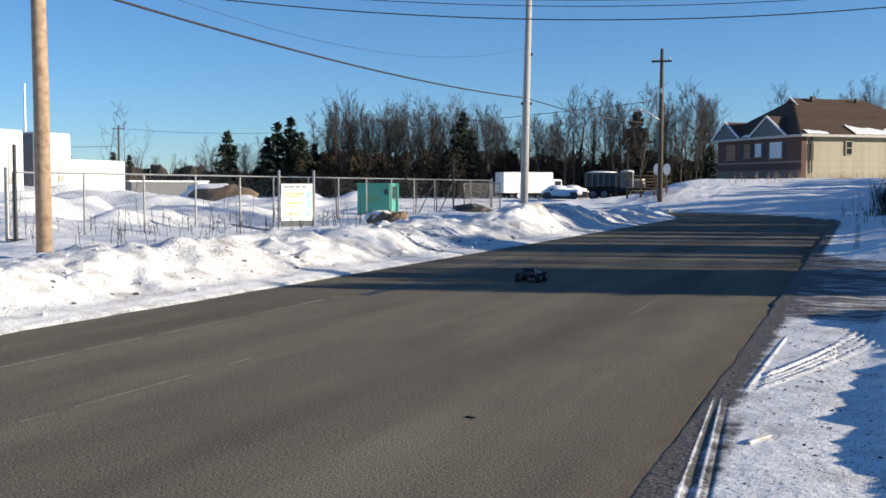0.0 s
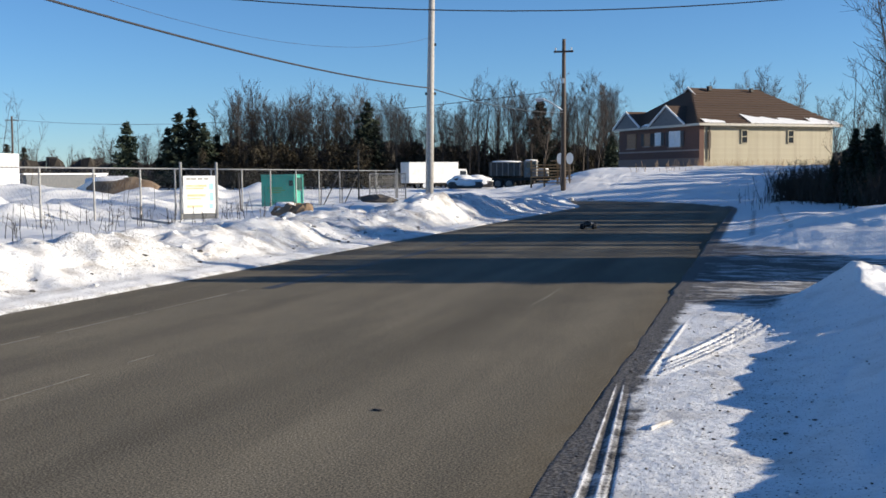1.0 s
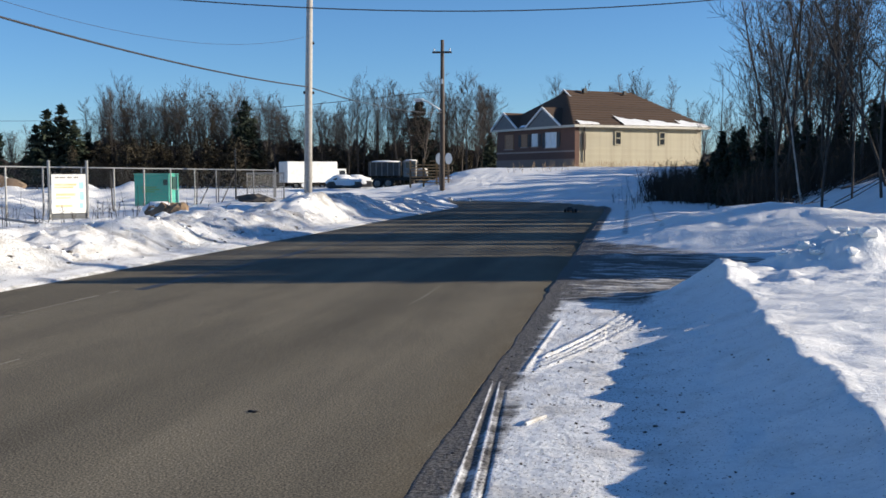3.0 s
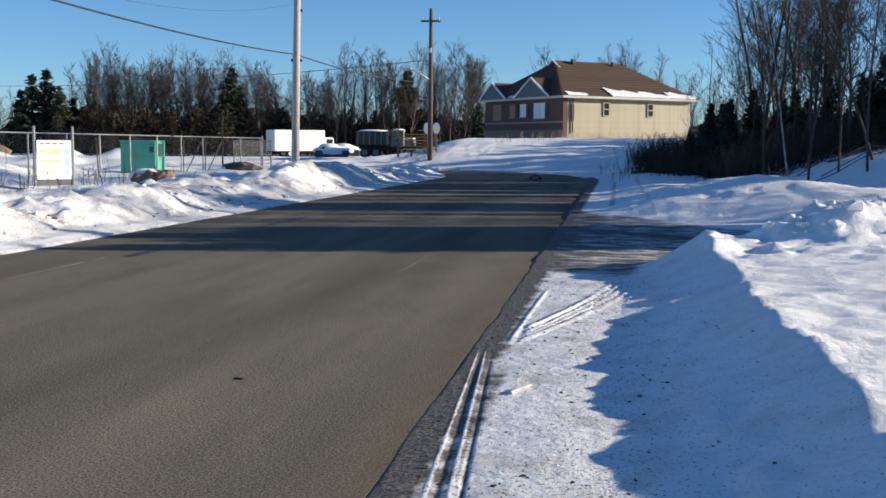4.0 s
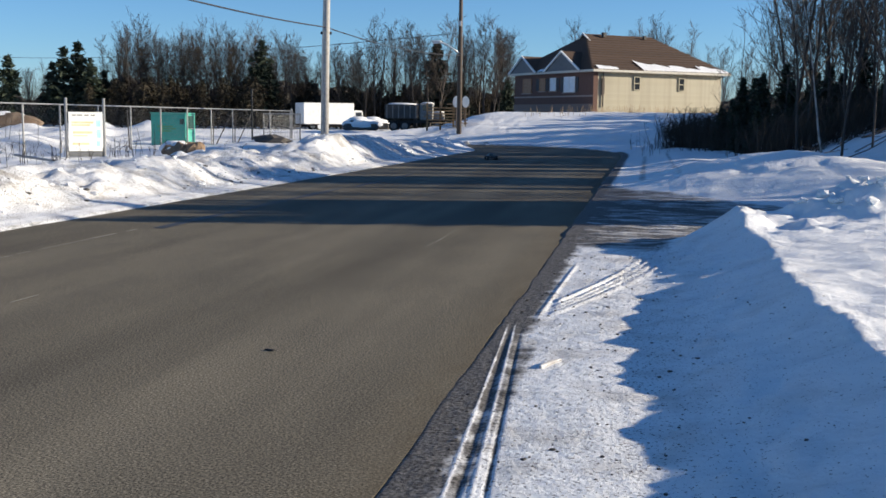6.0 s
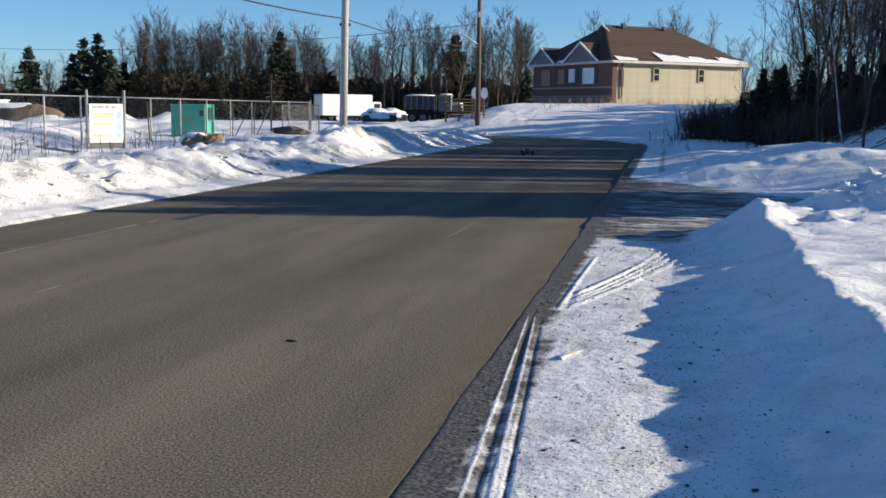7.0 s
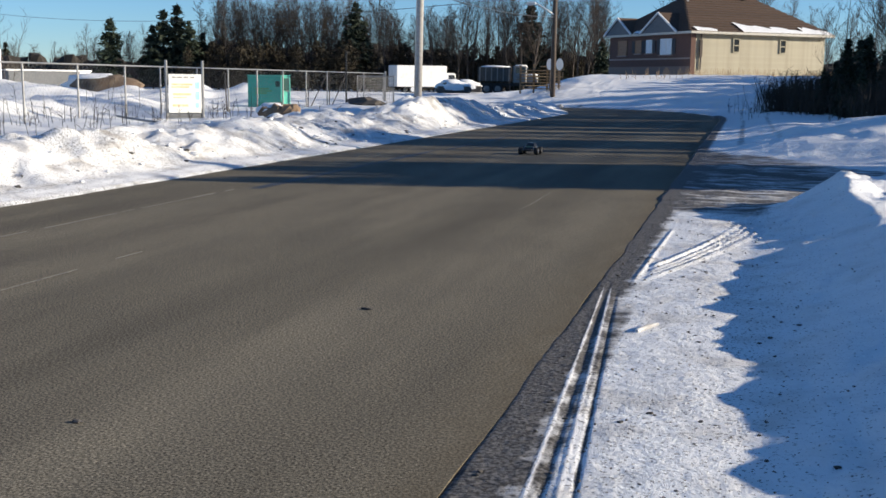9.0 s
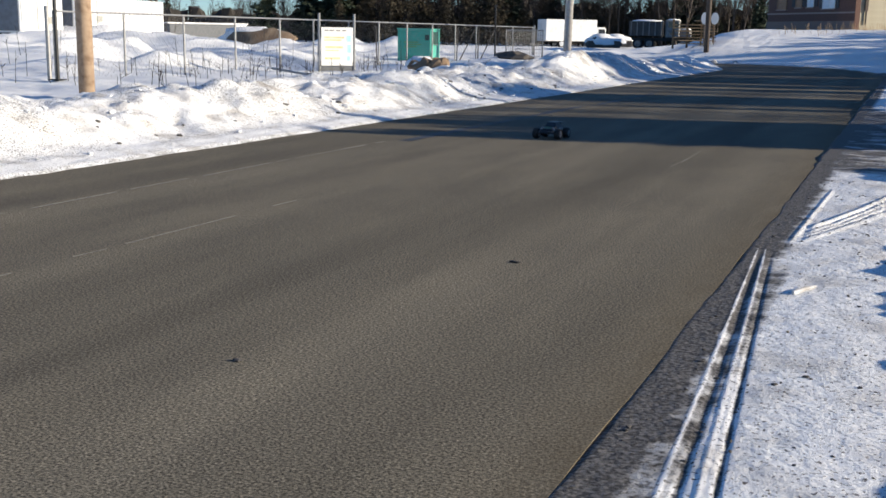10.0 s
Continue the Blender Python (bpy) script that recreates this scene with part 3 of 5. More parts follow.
# ---- trees ----
def bare_tree(seed, height, spread, fork=0.3, twigs=3, lean=(0, 0), thick=None, last=2, rise=(0.55, 1.3)):
    """Trunk shape and crown shape of a leafless tree."""
    rnd = random.Random(seed)
    trunk, crown = Shape(), Shape()
    r0 = thick or height * 0.013 + 0.03
    pts, radii = [], []
    n = 8
    p = Vector((0, 0, -0.3))
    d = Vector((lean[0], lean[1], 1)).normalized()
    for i in range(n + 1):
        pts.append(p.copy())
        radii.append(r0 * (1 - 0.88 * i / n))
        d = (d + Vector((rnd.uniform(-0.09, 0.09), rnd.uniform(-0.09, 0.09), 0.05))).normalized()
        p = p + d * (height + 0.3) / n
    trunk.tube(pts, radii, 6)

    def limb(start, way, length, radius, depth):
        q, w = start.copy(), way.copy()
        line, rr = [q.copy()], [radius]
        steps = 4 if depth > 1 else 3 if depth else last
        for k in range(steps):
            w = (w + Vector((rnd.uniform(-0.22, 0.22), rnd.uniform(-0.22, 0.22), rnd.uniform(-0.02, 0.28)))).normalized()
            q = q + w * length / steps
            line.append(q.copy())
            rr.append(max(radius * (1 - 0.75 * (k + 1) / steps), 0.010 if last == 1 else 0.005))
            if depth:
                for _ in range(2 if depth == 1 else 1 + (k > 0)):
                    side = Vector((rnd.gauss(0, 1), rnd.gauss(0, 1), rnd.gauss(0.25, 0.6))).normalized()
                    limb(q, (w * 0.75 + side * 0.8).normalized(), length * rnd.uniform(0.35, 0.6), max(rr[-1] * 0.62, 0.009), depth - 1)
        crown.tube(line, rr, 3, False)

    count = int(8 + height * 0.9)
    for i in range(count):
        t = fork + (0.97 - fork) * (i + rnd.random()) / count
        k = min(int(t * n), n - 1)
        base = pts[k].lerp(pts[k + 1], t * n - k)
        a = i * 2.4 + rnd.uniform(-0.5, 0.5)
        up = rnd.uniform(*rise)
        way = Vector((math.cos(a), math.sin(a), up)).normalized()
        limb(base, way, spread * (1.15 - 0.75 * t) * rnd.uniform(0.7, 1.25), r0 * (1.05 - 0.9 * t) * 0.5, twigs - 1)
    return trunk, crown


def conifer(seed, height, radius, dense=1.0, column=False, low=0.08, size=1.0):
    """Trunk and needle crown: drooping sprays in whorls, with gaps."""
    rnd = random.Random(seed)
    trunk, crown = Shape(), Shape()
    trunk.tube([(0, 0, -0.3), (0, 0, height * 0.5), (0.02, 0, height * 0.97)], [height * 0.014 + 0.02, height * 0.009, 0.01], 6)
    rows = int(height * 3.4 * dense)
    for i in range(rows):
        t = low + (1 - low) * (i + rnd.random()) / rows
        reach = radius * ((1 - t) ** 0.8 if not column else min(1.0, (1 - t) * 2.6) * (0.75 + 0.25 * math.sin(t * 9 + seed))) * rnd.uniform(0.65, 1.2) + 0.06
        for k in range(rnd.randint(6, 9)):
            a = rnd.uniform(0, 2 * math.pi)
            ca, sa = math.cos(a), math.sin(a)
            z = t * height + rnd.uniform(-0.1, 0.1)
            droop = rnd.uniform(-0.30, 0.08) if not column else rnd.uniform(0.1, 0.8)
            m = max(int(reach / 0.28), 1) + 1
            for j in range(m):
                u = reach * (j + rnd.uniform(0.2, 1.0)) / m
                c = Vector((ca * u, sa * u, z + droop * u))
                for _ in range(2):
                    e = Vector((rnd.gauss(0, 1), rnd.gauss(0, 1), rnd.gauss(0, 0.5))).normalized() * rnd.uniform(0.12, 0.30) * size
                    f = Vector((rnd.gauss(0, 1), rnd.gauss(0, 1), rnd.gauss(0, 0.6))).normalized() * rnd.uniform(0.05, 0.13) * size
                    crown.add([c - e * 0.4 - f, c - e * 0.4 + f, c + e], [(0, 1, 2)])
    return trunk, crown


def shrub(seed, height, width, stems=40):
    rnd = random.Random(seed)
    s = Shape()
    for _ in range(stems):
        a = rnd.uniform(0, 2 * math.pi)
        x, y = rnd.gauss(0, width * 0.28), rnd.gauss(0, width * 0.28)
        h = height * rnd.uniform(0.5, 1.05)
        w = rnd.uniform(0.1, 0.5)
        top = Vector((x + math.cos(a) * h * w, y + math.sin(a) * h * w, h))
        mid = Vector((x, y, 0)).lerp(top, 0.55) + Vector((rnd.gauss(0, 0.08), rnd.gauss(0, 0.08), 0.05))
        s.tube([(x, y, -0.1), mid, top], [0.013, 0.010, 0.005], 3, False)
        for _ in range(5):
            k = rnd.uniform(0.4, 1.0)
            b = Vector((x, y, 0)).lerp(top, k)
            s.tube([b, b + Vector((rnd.gauss(0, 0.25), rnd.gauss(0, 0.25), rnd.uniform(0.05, 0.4))) * height * 0.35], [0.007, 0.004], 3, False)
    return s


def planted(name, kind_meshes, x, y, scale, turn, label, category, group, sink=0.05, z=None):
    """A tree from a pair of shared meshes, standing on the snow; no tall one in the sunlit gaps of the wood."""
    gaps = ((-17.6, 32.4, 1.7), (-21.2, 46.9, 1.6), (-33.0, 110.4, 3.0))
    if name == "bare_tree" and any(x > gx and abs(y - gy - 0.203 * (x - gx)) < w for gx, gy, w in gaps):
        return None
    m = Matrix.Translation((x, y, (land_at(x, y) if z is None else z) - sink)) @ Matrix.Rotation(turn, 4, "Z")
    tree = thing(name, m, label, category, group)
    for part_name, me in kind_meshes:
        o = part(part_name, me, None, tree)
        o.scale = (scale, scale, scale)
    return tree


def tree_meshes(shapes, bark, leaf):
    return [("trunk", shapes[0].mesh("trunk", bark, True)), ("crown", shapes[1].mesh("crown", leaf))]


def build_far_woods():
    rnd = random.Random(11)
    bare = [tree_meshes(bare_tree(s, 10.8, 3.4, 0.2, 3, thick=0.14, last=1, rise=(1.0, 2.4)), BARK, TWIG) for s in (1, 2, 3, 4, 5)]
    slim = [tree_meshes(bare_tree(s, 11.0, 2.4, 0.25, 3, thick=0.12, last=1, rise=(1.2, 2.8)), BARK, TWIG) for s in (6, 7, 8)]
    firs = [tree_meshes(conifer(s, 8.0, 2.9, 1.0, size=2.2), BARK, NEEDLE) for s in (21, 22, 23)]
    ceds = [tree_meshes(conifer(s, 6.0, 1.7, 1.2, True, size=1.25), BARK, CEDAR) for s in (31, 32, 33)]
    a0 = radians(20.9)

    def spot(px, depth):
        """Along the first view: a sideways share and a depth."""
        lat = px * depth
        return lat * math.cos(a0) - depth * math.sin(a0), lat * math.sin(a0) + depth * math.cos(a0)

    # tall leafless trees: (from, to, how many, depth, height share)
    for a, b, n, dep, h0, h1 in ((-0.11, 0.05, 58, 128, 0.78, 0.99), (0.05, 0.11, 17, 128, 0.62, 0.85), (0.105, 0.25, 42, 118, 0.78, 1.04), (-0.22, -0.11, 26, 130, 0.38, 0.62), (0.3, 0.42, 15, 128, 0.8, 0.98), (0.42, 0.75, 22, 118, 0.55, 0.78), (-0.34, -0.2, 20, 150, 0.33, 0.5)):
        for i in range(n):
            px = a + (b - a) * (i + rnd.random()) / n
            d = dep + rnd.uniform(-7, 9)
            x, y = spot(px, d)
            planted("bare_tree", rnd.choice(bare if rnd.random() < 0.65 else slim), x, y, rnd.uniform(h0, h1), rnd.uniform(0, 6.28), "leafless grey-brown tree in the woods behind the snowy lot", "tree", "far woods")
    for px, d, s in ((-0.196, 122, 0.92), (-0.160, 124, 0.85), (-0.150, 122, 1.05), (-0.138, 123, 1.12), (-0.128, 121, 0.9), (-0.117, 123, 0.75), (0.018, 121, 1.18), (0.024, 124, 0.9), (0.20, 121, 0.65), (0.176, 121, 1.2), (0.243, 118, 0.6), (-0.30, 150, 0.75), (-0.285, 150, 0.7), (-0.33, 152, 0.6), (0.005, 123, 0.7)):
        x, y = spot(px, d)
        planted("spruce", rnd.choice(firs), x, y, s, rnd.uniform(0, 6.28), "dark green spruce among bare trees", "tree", "far spruces")
    for i in range(78):
        px = -0.13 + 0.39 * (i + rnd.random()) / 78
        x, y = spot(px, rnd.uniform(116, 124) if px < 0.04 else rnd.uniform(122, 130))
        planted("cedar", rnd.choice(ceds), x, y, rnd.uniform(0.45, 0.95), rnd.uniform(0, 6.28), "brownish cedar at the foot of the woods", "tree", "far cedars")
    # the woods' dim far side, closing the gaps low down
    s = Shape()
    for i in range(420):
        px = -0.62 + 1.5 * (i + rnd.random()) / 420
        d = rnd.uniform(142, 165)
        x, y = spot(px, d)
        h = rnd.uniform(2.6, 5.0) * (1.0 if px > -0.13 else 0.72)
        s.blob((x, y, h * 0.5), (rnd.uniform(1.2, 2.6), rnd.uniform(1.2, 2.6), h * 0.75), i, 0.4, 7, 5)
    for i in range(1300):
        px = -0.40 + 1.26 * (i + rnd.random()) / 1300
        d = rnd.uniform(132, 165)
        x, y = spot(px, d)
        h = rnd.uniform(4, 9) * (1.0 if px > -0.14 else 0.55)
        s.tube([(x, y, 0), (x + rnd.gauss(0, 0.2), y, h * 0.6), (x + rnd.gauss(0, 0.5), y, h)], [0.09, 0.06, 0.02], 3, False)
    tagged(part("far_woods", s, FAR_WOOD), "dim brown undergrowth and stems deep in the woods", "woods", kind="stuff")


def build_near_woods():
    """The wood on the right of the road, and the row whose shadows fall across it."""
    rnd = random.Random(5)
    tall = [tree_meshes(bare_tree(s, 10.5, 2.4, 0.2, 3, thick=0.085), BARK, TWIG) for s in (41, 42, 43, 44)]
    thin = [tree_meshes(bare_tree(s, 7.5, 1.6, 0.18, 2, thick=0.04), BARK, TWIG) for s in (45, 46, 47)]
    firs = [tree_meshes(conifer(s, 5.5, 1.6, 1.8, low=0.02, size=1.35), BARK, NEEDLE) for s in (51, 52, 53)]
    ceds = [tree_meshes(conifer(s, 7.0, 1.0, 1.9, True, 0.02, 1.5), BARK, CEDAR) for s in (61, 62, 63)]
    bush = [shrub(s, 1.5, 2.2, 70).mesh("stems", BRUSH) for s in (71, 72, 73)]
    # leafless trees of the visible wood: bearing (x / y) and distance along the road
    for i in range(32):
        y = rnd.uniform(38, 72)
        b = rnd.uniform(0.10, 0.25) if y < 52 else rnd.uniform(0.078, 0.21)
        planted("bare_tree", rnd.choice(tall if rnd.random() < 0.7 else thin), b * y, y, rnd.uniform(0.7, 1.15), rnd.uniform(0, 6.28), "tall leafless tree in the roadside wood", "tree", "roadside wood")
    for i in range(9):
        y = rnd.uniform(37, 50)
        planted("bare_tree", rnd.choice(tall), rnd.uniform(0.11, 0.25) * y, y, rnd.uniform(0.75, 1.05), rnd.uniform(0, 6.28), "tall leafless tree in the roadside wood", "tree", "roadside wood")
    # saplings in the lot, beside the container
    for x, y, s in ((-42.7, 55.0, 0.85), (-42.0, 56.0, 0.78), (-41.2, 55.5, 0.66)):
        planted("sapling", rnd.choice(thin), x, y, s, rnd.uniform(0, 6.28), "thin bare sapling beside the white container", "tree", "lot saplings")
    for b, y, s in ((0.062, 62, 0.78), (0.073, 64, 0.72), (0.066, 66, 0.66), (0.128, 30, 0.95), (0.165, 31, 1.0), (0.19, 33, 1.0), (0.215, 30, 1.0), (0.115, 45, 0.9)):
        planted("bare_tree", rnd.choice(thin), b * y, y, s, rnd.uniform(0, 6.28), "slender leafless tree at the edge of the wood", "tree", "roadside wood")
    for i in range(74):
        y = rnd.uniform(43, 62)
        b = rnd.uniform(0.07, 0.30)
        planted("spruce", rnd.choice(firs), b * y, y, rnd.choice((0.2, 0.3, 0.36, 0.44, 0.58)) + 0.9 * max(b - 0.1, 0), rnd.uniform(0, 6.28), "dense dark spruce in the roadside wood", "tree", "roadside spruces")
    for b, y, s in ((0.040, 52, 0.24), (0.052, 54, 0.28), (0.065, 53, 0.33), (0.08, 52, 0.36), (0.030, 55, 0.2)):
        planted("spruce", rnd.choice(firs), b * y, y, s, rnd.uniform(0, 6.28), "low dark evergreen at the edge of the wood", "tree", "roadside spruces")
    for i in range(44):
        y = rnd.uniform(41, 50)
        b = rnd.uniform(0.045 if y > 47 else 0.085, 0.25)
        planted("spruce", rnd.choice(firs), b * y, y, rnd.uniform(0.2, 0.36), rnd.uniform(0, 6.28), "low dark evergreen at the edge of the wood", "tree", "roadside spruces")
    for i in range(50):
        y = rnd.uniform(38, 58)
        b = rnd.uniform(0.03, 0.24) if y > 46 else rnd.uniform(0.10, 0.26)
        if i < 9:
            b, y = rnd.uniform(0.028, 0.06), rnd.uniform(50.5, 54)
        x = b * y
        m = Matrix.Translation((x, y, land_at(x, y))) @ Matrix.Rotation(rnd.uniform(0, 6.28), 4, "Z")
        o = tagged(part("bush", rnd.choice(bush), None, None, "", at=m), "tangled leafless brown bush in the snow", "bush", "roadside bushes")
        o.scale = [rnd.uniform(0.7, 1.2)] * 3
    # a birch leaning out of the wood
    tr, cr = bare_tree(81, 4.4, 1.2, 0.4, 2, lean=(-0.24, 0.05), thick=0.036)
    planted("birch", [("trunk", tr.mesh("trunk", BIRCH, True)), ("crown", cr.mesh("crown", TWIG))], 4.55, 29.5, 1.0, 0, "pale leaning birch at the foot of the slope", "tree", "")
    # an arching bare sapling that reaches over the drive
    tr, cr = bare_tree(83, 8.5, 2.4, 0.3, 3, lean=(-0.30, 0.0), thick=0.05)
    planted("bare_tree", [("trunk", tr.mesh("trunk", BARK, True)), ("crown", cr.mesh("crown", TWIG))], 7.4, 33.5, 1.0, 0, "leafless tree leaning towards the road", "tree", "roadside wood")
    # cedars further right, out of view, placed to cast the road's shadow bands
    for y0, x, s in ((16.2, 15, 0.93), (17.6, 16, 0.98), (18.2, 14.5, 0.95), (18.8, 16.5, 1.0), (19.4, 15.2, 0.97), (20.0, 17.0, 1.02), (20.5, 15.4, 0.96), (16.7, 15.6, 1.0), (17.1, 14.4, 0.98), (18.5, 15.2, 1.02), (19.1, 14.4, 1.0), (19.7, 16.0, 1.05), (20.3, 14.6, 1.0), (27.1, 14.6, 1.0), (28.1, 15.2, 1.0), (29.0, 14.6, 1.0), (24.7, 15, 0.75), (26.6, 15, 0.95), (27.6, 16, 1.0), (28.6, 15, 0.96), (29.4, 16, 0.98)):
        planted("cedar", rnd.choice(ceds), x, y0 + 0.203 * (x + 3), s * 0.88, rnd.uniform(0, 6.28), "dense brownish cedar out of view, placed to shade the road", "tree", "roadside cedars")
    # unseen bare trees, added to half-shade the gaps between the bands
    for i in range(20):
        x, y0 = rnd.uniform(15, 25), rnd.uniform(21.2, 36)
        planted("bare_tree", rnd.choice(tall), x, y0 + 0.203 * (x + 3), rnd.uniform(0.75, 1.0), rnd.uniform(0, 6.28), "tall leafless tree in the roadside wood", "tree", "roadside wood")
    # unseen cedar row, packed to shade the far road and the slope
    y0 = 33.4
    while y0 < 84:
        x = max(rnd.uniform(13.5, 17.5), 0.285 * (y0 + 4))
        planted("cedar", rnd.choice(ceds), x, y0 + 0.203 * (x + 3), rnd.uniform(0.95, 1.05) * (0.78 if y0 < 38.5 else 1.15), rnd.uniform(0, 6.28), "dense brownish cedar out of view, placed to shade the road", "tree", "roadside cedars")
        y0 += rnd.choice((0.6, 0.7, 0.8, 1.9)) if y0 < 48 else rnd.choice((0.7, 0.9, 1.3, 2.0)) if y0 < 64 else rnd.uniform(0.8, 1.6)


# ---- poles and wires ----
def build_wood_pole():
    p = thing("utility_pole", Matrix.Translation((-14.73, 17.0, land_at(-14.73, 17.0) - 0.05)), "brown wooden utility pole standing in the snowy verge", "utility pole")
    part("shaft", Shape().tube([(0, 0, -0.5), (0.0, 0, 3), (-0.06, -0.02, 8.6)], [0.155, 0.15, 0.125], 14), WOOD_POLE, p, smooth=True)
    part("cap", Shape().tube([(-0.06, -0.02, 8.58), (-0.06, -0.02, 8.66)], [0.135, 0.12], 12), GALV, p, "grey metal pole cap")
    part("bracket", Shape().box((0.02, 0, 5.45), (0.34, 0.08, 0.12), 0, 0.01).box((0.16, 0, 5.35), (0.05, 0.05, 0.25)), GALV, p, "galvanised cable bracket")


def build_grey_pole():
    p = thing("utility_pole", Matrix.Translation((-14.55, 48.5, land_at(-14.55, 48.5) - 0.05)), "weathered grey utility pole behind the snow bank", "utility pole")
    part("shaft", Shape().tube([(0, 0, -0.5), (0.09, 0.035, 5), (0.22, 0.08, 11.0)], [0.19, 0.17, 0.13], 14), GREY_POLE, p, smooth=True)
    part("bracket", Shape().box((0.10, 0.04, 5.15), (0.5, 0.1, 0.12), 0.4, 0.01), BLACK_STEEL, p, "dark cable clamp")
    part("bracket", Shape().tube([(0.2, 0.08, 7.35), (0.36, 0.12, 7.4)], [0.05, 0.07], 8), BLACK_STEEL, p, "dark insulator")


def build_lamp_pole():
    x, y = -12.0, 70.0
    p = thing("street_lamp", Matrix.Translation((x, y, land_at(x, y) - 0.05)), "dark wooden pole with crossarm and street lamp by the bend", "street lamp")
    part("shaft", Shape().tube([(0, 0, -0.5), (0.03, 0, 5), (0.05, 0, 9.65)], [0.17, 0.15, 0.11], 12), DARK_POLE, p, smooth=True)
    part("crossarm", Shape().box((0.05, -0.14, 8.85), (1.25, 0.1, 0.12), 0.1, 0.01), DARK_POLE, p)
    for k in (-0.5, 0.5):
        part("insulator", Shape().tube([(0.05 + k, -0.14 + 0.1 * k, 8.9), (0.05 + k, -0.14 + 0.1 * k, 9.1)], [0.04, 0.05], 8), SILVER, p, "pale insulator")
    part("marker", Shape().box((0.03, -0.17, 7.0), (0.16, 0.05, 0.3), 0, 0.01), WHITE_PAINT, p, "small white plate")
    arm = part("arm", Shape().tube([(0, -0.1, 5.15), (-0.45, -0.25, 5.45), (-0.95, -0.35, 5.75), (-1.2, -0.4, 5.82)], 0.045, 8), SILVER, p, "silver lamp arm", smooth=True)
    head = part("lamp_head", Shape().box((0, 0, 0), (0.62, 0.24, 0.16), 0, 0.05), SILVER, p, "silver cobra-head lantern", at=Matrix.Translation((-1.42, -0.45, 5.84)) @ Matrix.Rotation(0.25, 4, "Z"))
    part("lens", Shape().blob((-0.06, 0, -0.09), (0.2, 0.1, 0.05), 3, 0.0, 10, 5), LAMP_GLASS, head, smooth=True)


def build_far_poles():
    for x, y, h in ((-93.0, 122.0, 9.6),):
        p = thing("utility_pole", Matrix.Translation((x, y, 0.2)), "distant dark utility pole beyond the lot", "utility pole")
        part("shaft", Shape().tube([(0, 0, -0.5), (0, 0, h)], [0.16, 0.11], 8), DARK_POLE, p)
        part("crossarm", Shape().box((0, 0, h - 0.5), (1.6, 0.1, 0.12), 0.6), DARK_POLE, p)
    x, y = 8.6, 27.0
    p = thing("utility_pole", Matrix.Translation((x, y, land_at(x, y) - 0.05)), "wooden utility pole on the slope by the wood", "utility pole")
    part("shaft", Shape().tube([(0, 0, -0.5), (0, 0, 6.2)], [0.15, 0.12], 12), WOOD_POLE, p, smooth=True)


def wire(name, a, b, sag, r, label, n=28):
    a, b = Vector(a), Vector(b)
    pts = [a.lerp(b, k / n) - Vector((0, 0, sag * 4 * (k / n) * (1 - k / n))) for k in range(n + 1)]
    return tagged(part(name, Shape().tube(pts, r, 5), CABLE, smooth=True), label, "cable", "overhead cables")


def build_wires():
    w, g, d = (-14.72, 17.0), (-14.45, 48.5), (-11.97, 69.9)
    wire("cable", (*w, 5.55), (*g, 5.62), 0.32, 0.030, "thick black overhead cable between poles")
    wire("cable", (*g, 5.62), (*d, 5.6), 0.30, 0.026, "thick black overhead cable between poles")
    wire("cable", (*w, 6.1), (*g, 7.9), 1.1, 0.006, "thin overhead wire between poles")
    for z0, z1, sag, r in ((5.58, 6.5, 1.20, 0.012), (5.75, 6.7, 1.12, 0.008), (5.85, 6.8, 1.10, 0.008), (5.95, 6.95, 1.15, 0.008)):
        wire("cable", (*w, z0), (8.6, 27.0, z1), sag, r, "thin overhead wire crossing above the road")
    wire("cable", (-93, 122, 7.0), (-160, 60, 6.8), 0.8, 0.03, "thin overhead wire beyond the fence")
    wire("cable", (-12.1, 69.9, 7.0), (-93, 122, 9.4), 1.3, 0.02, "thin overhead wire beyond the fence", 40)


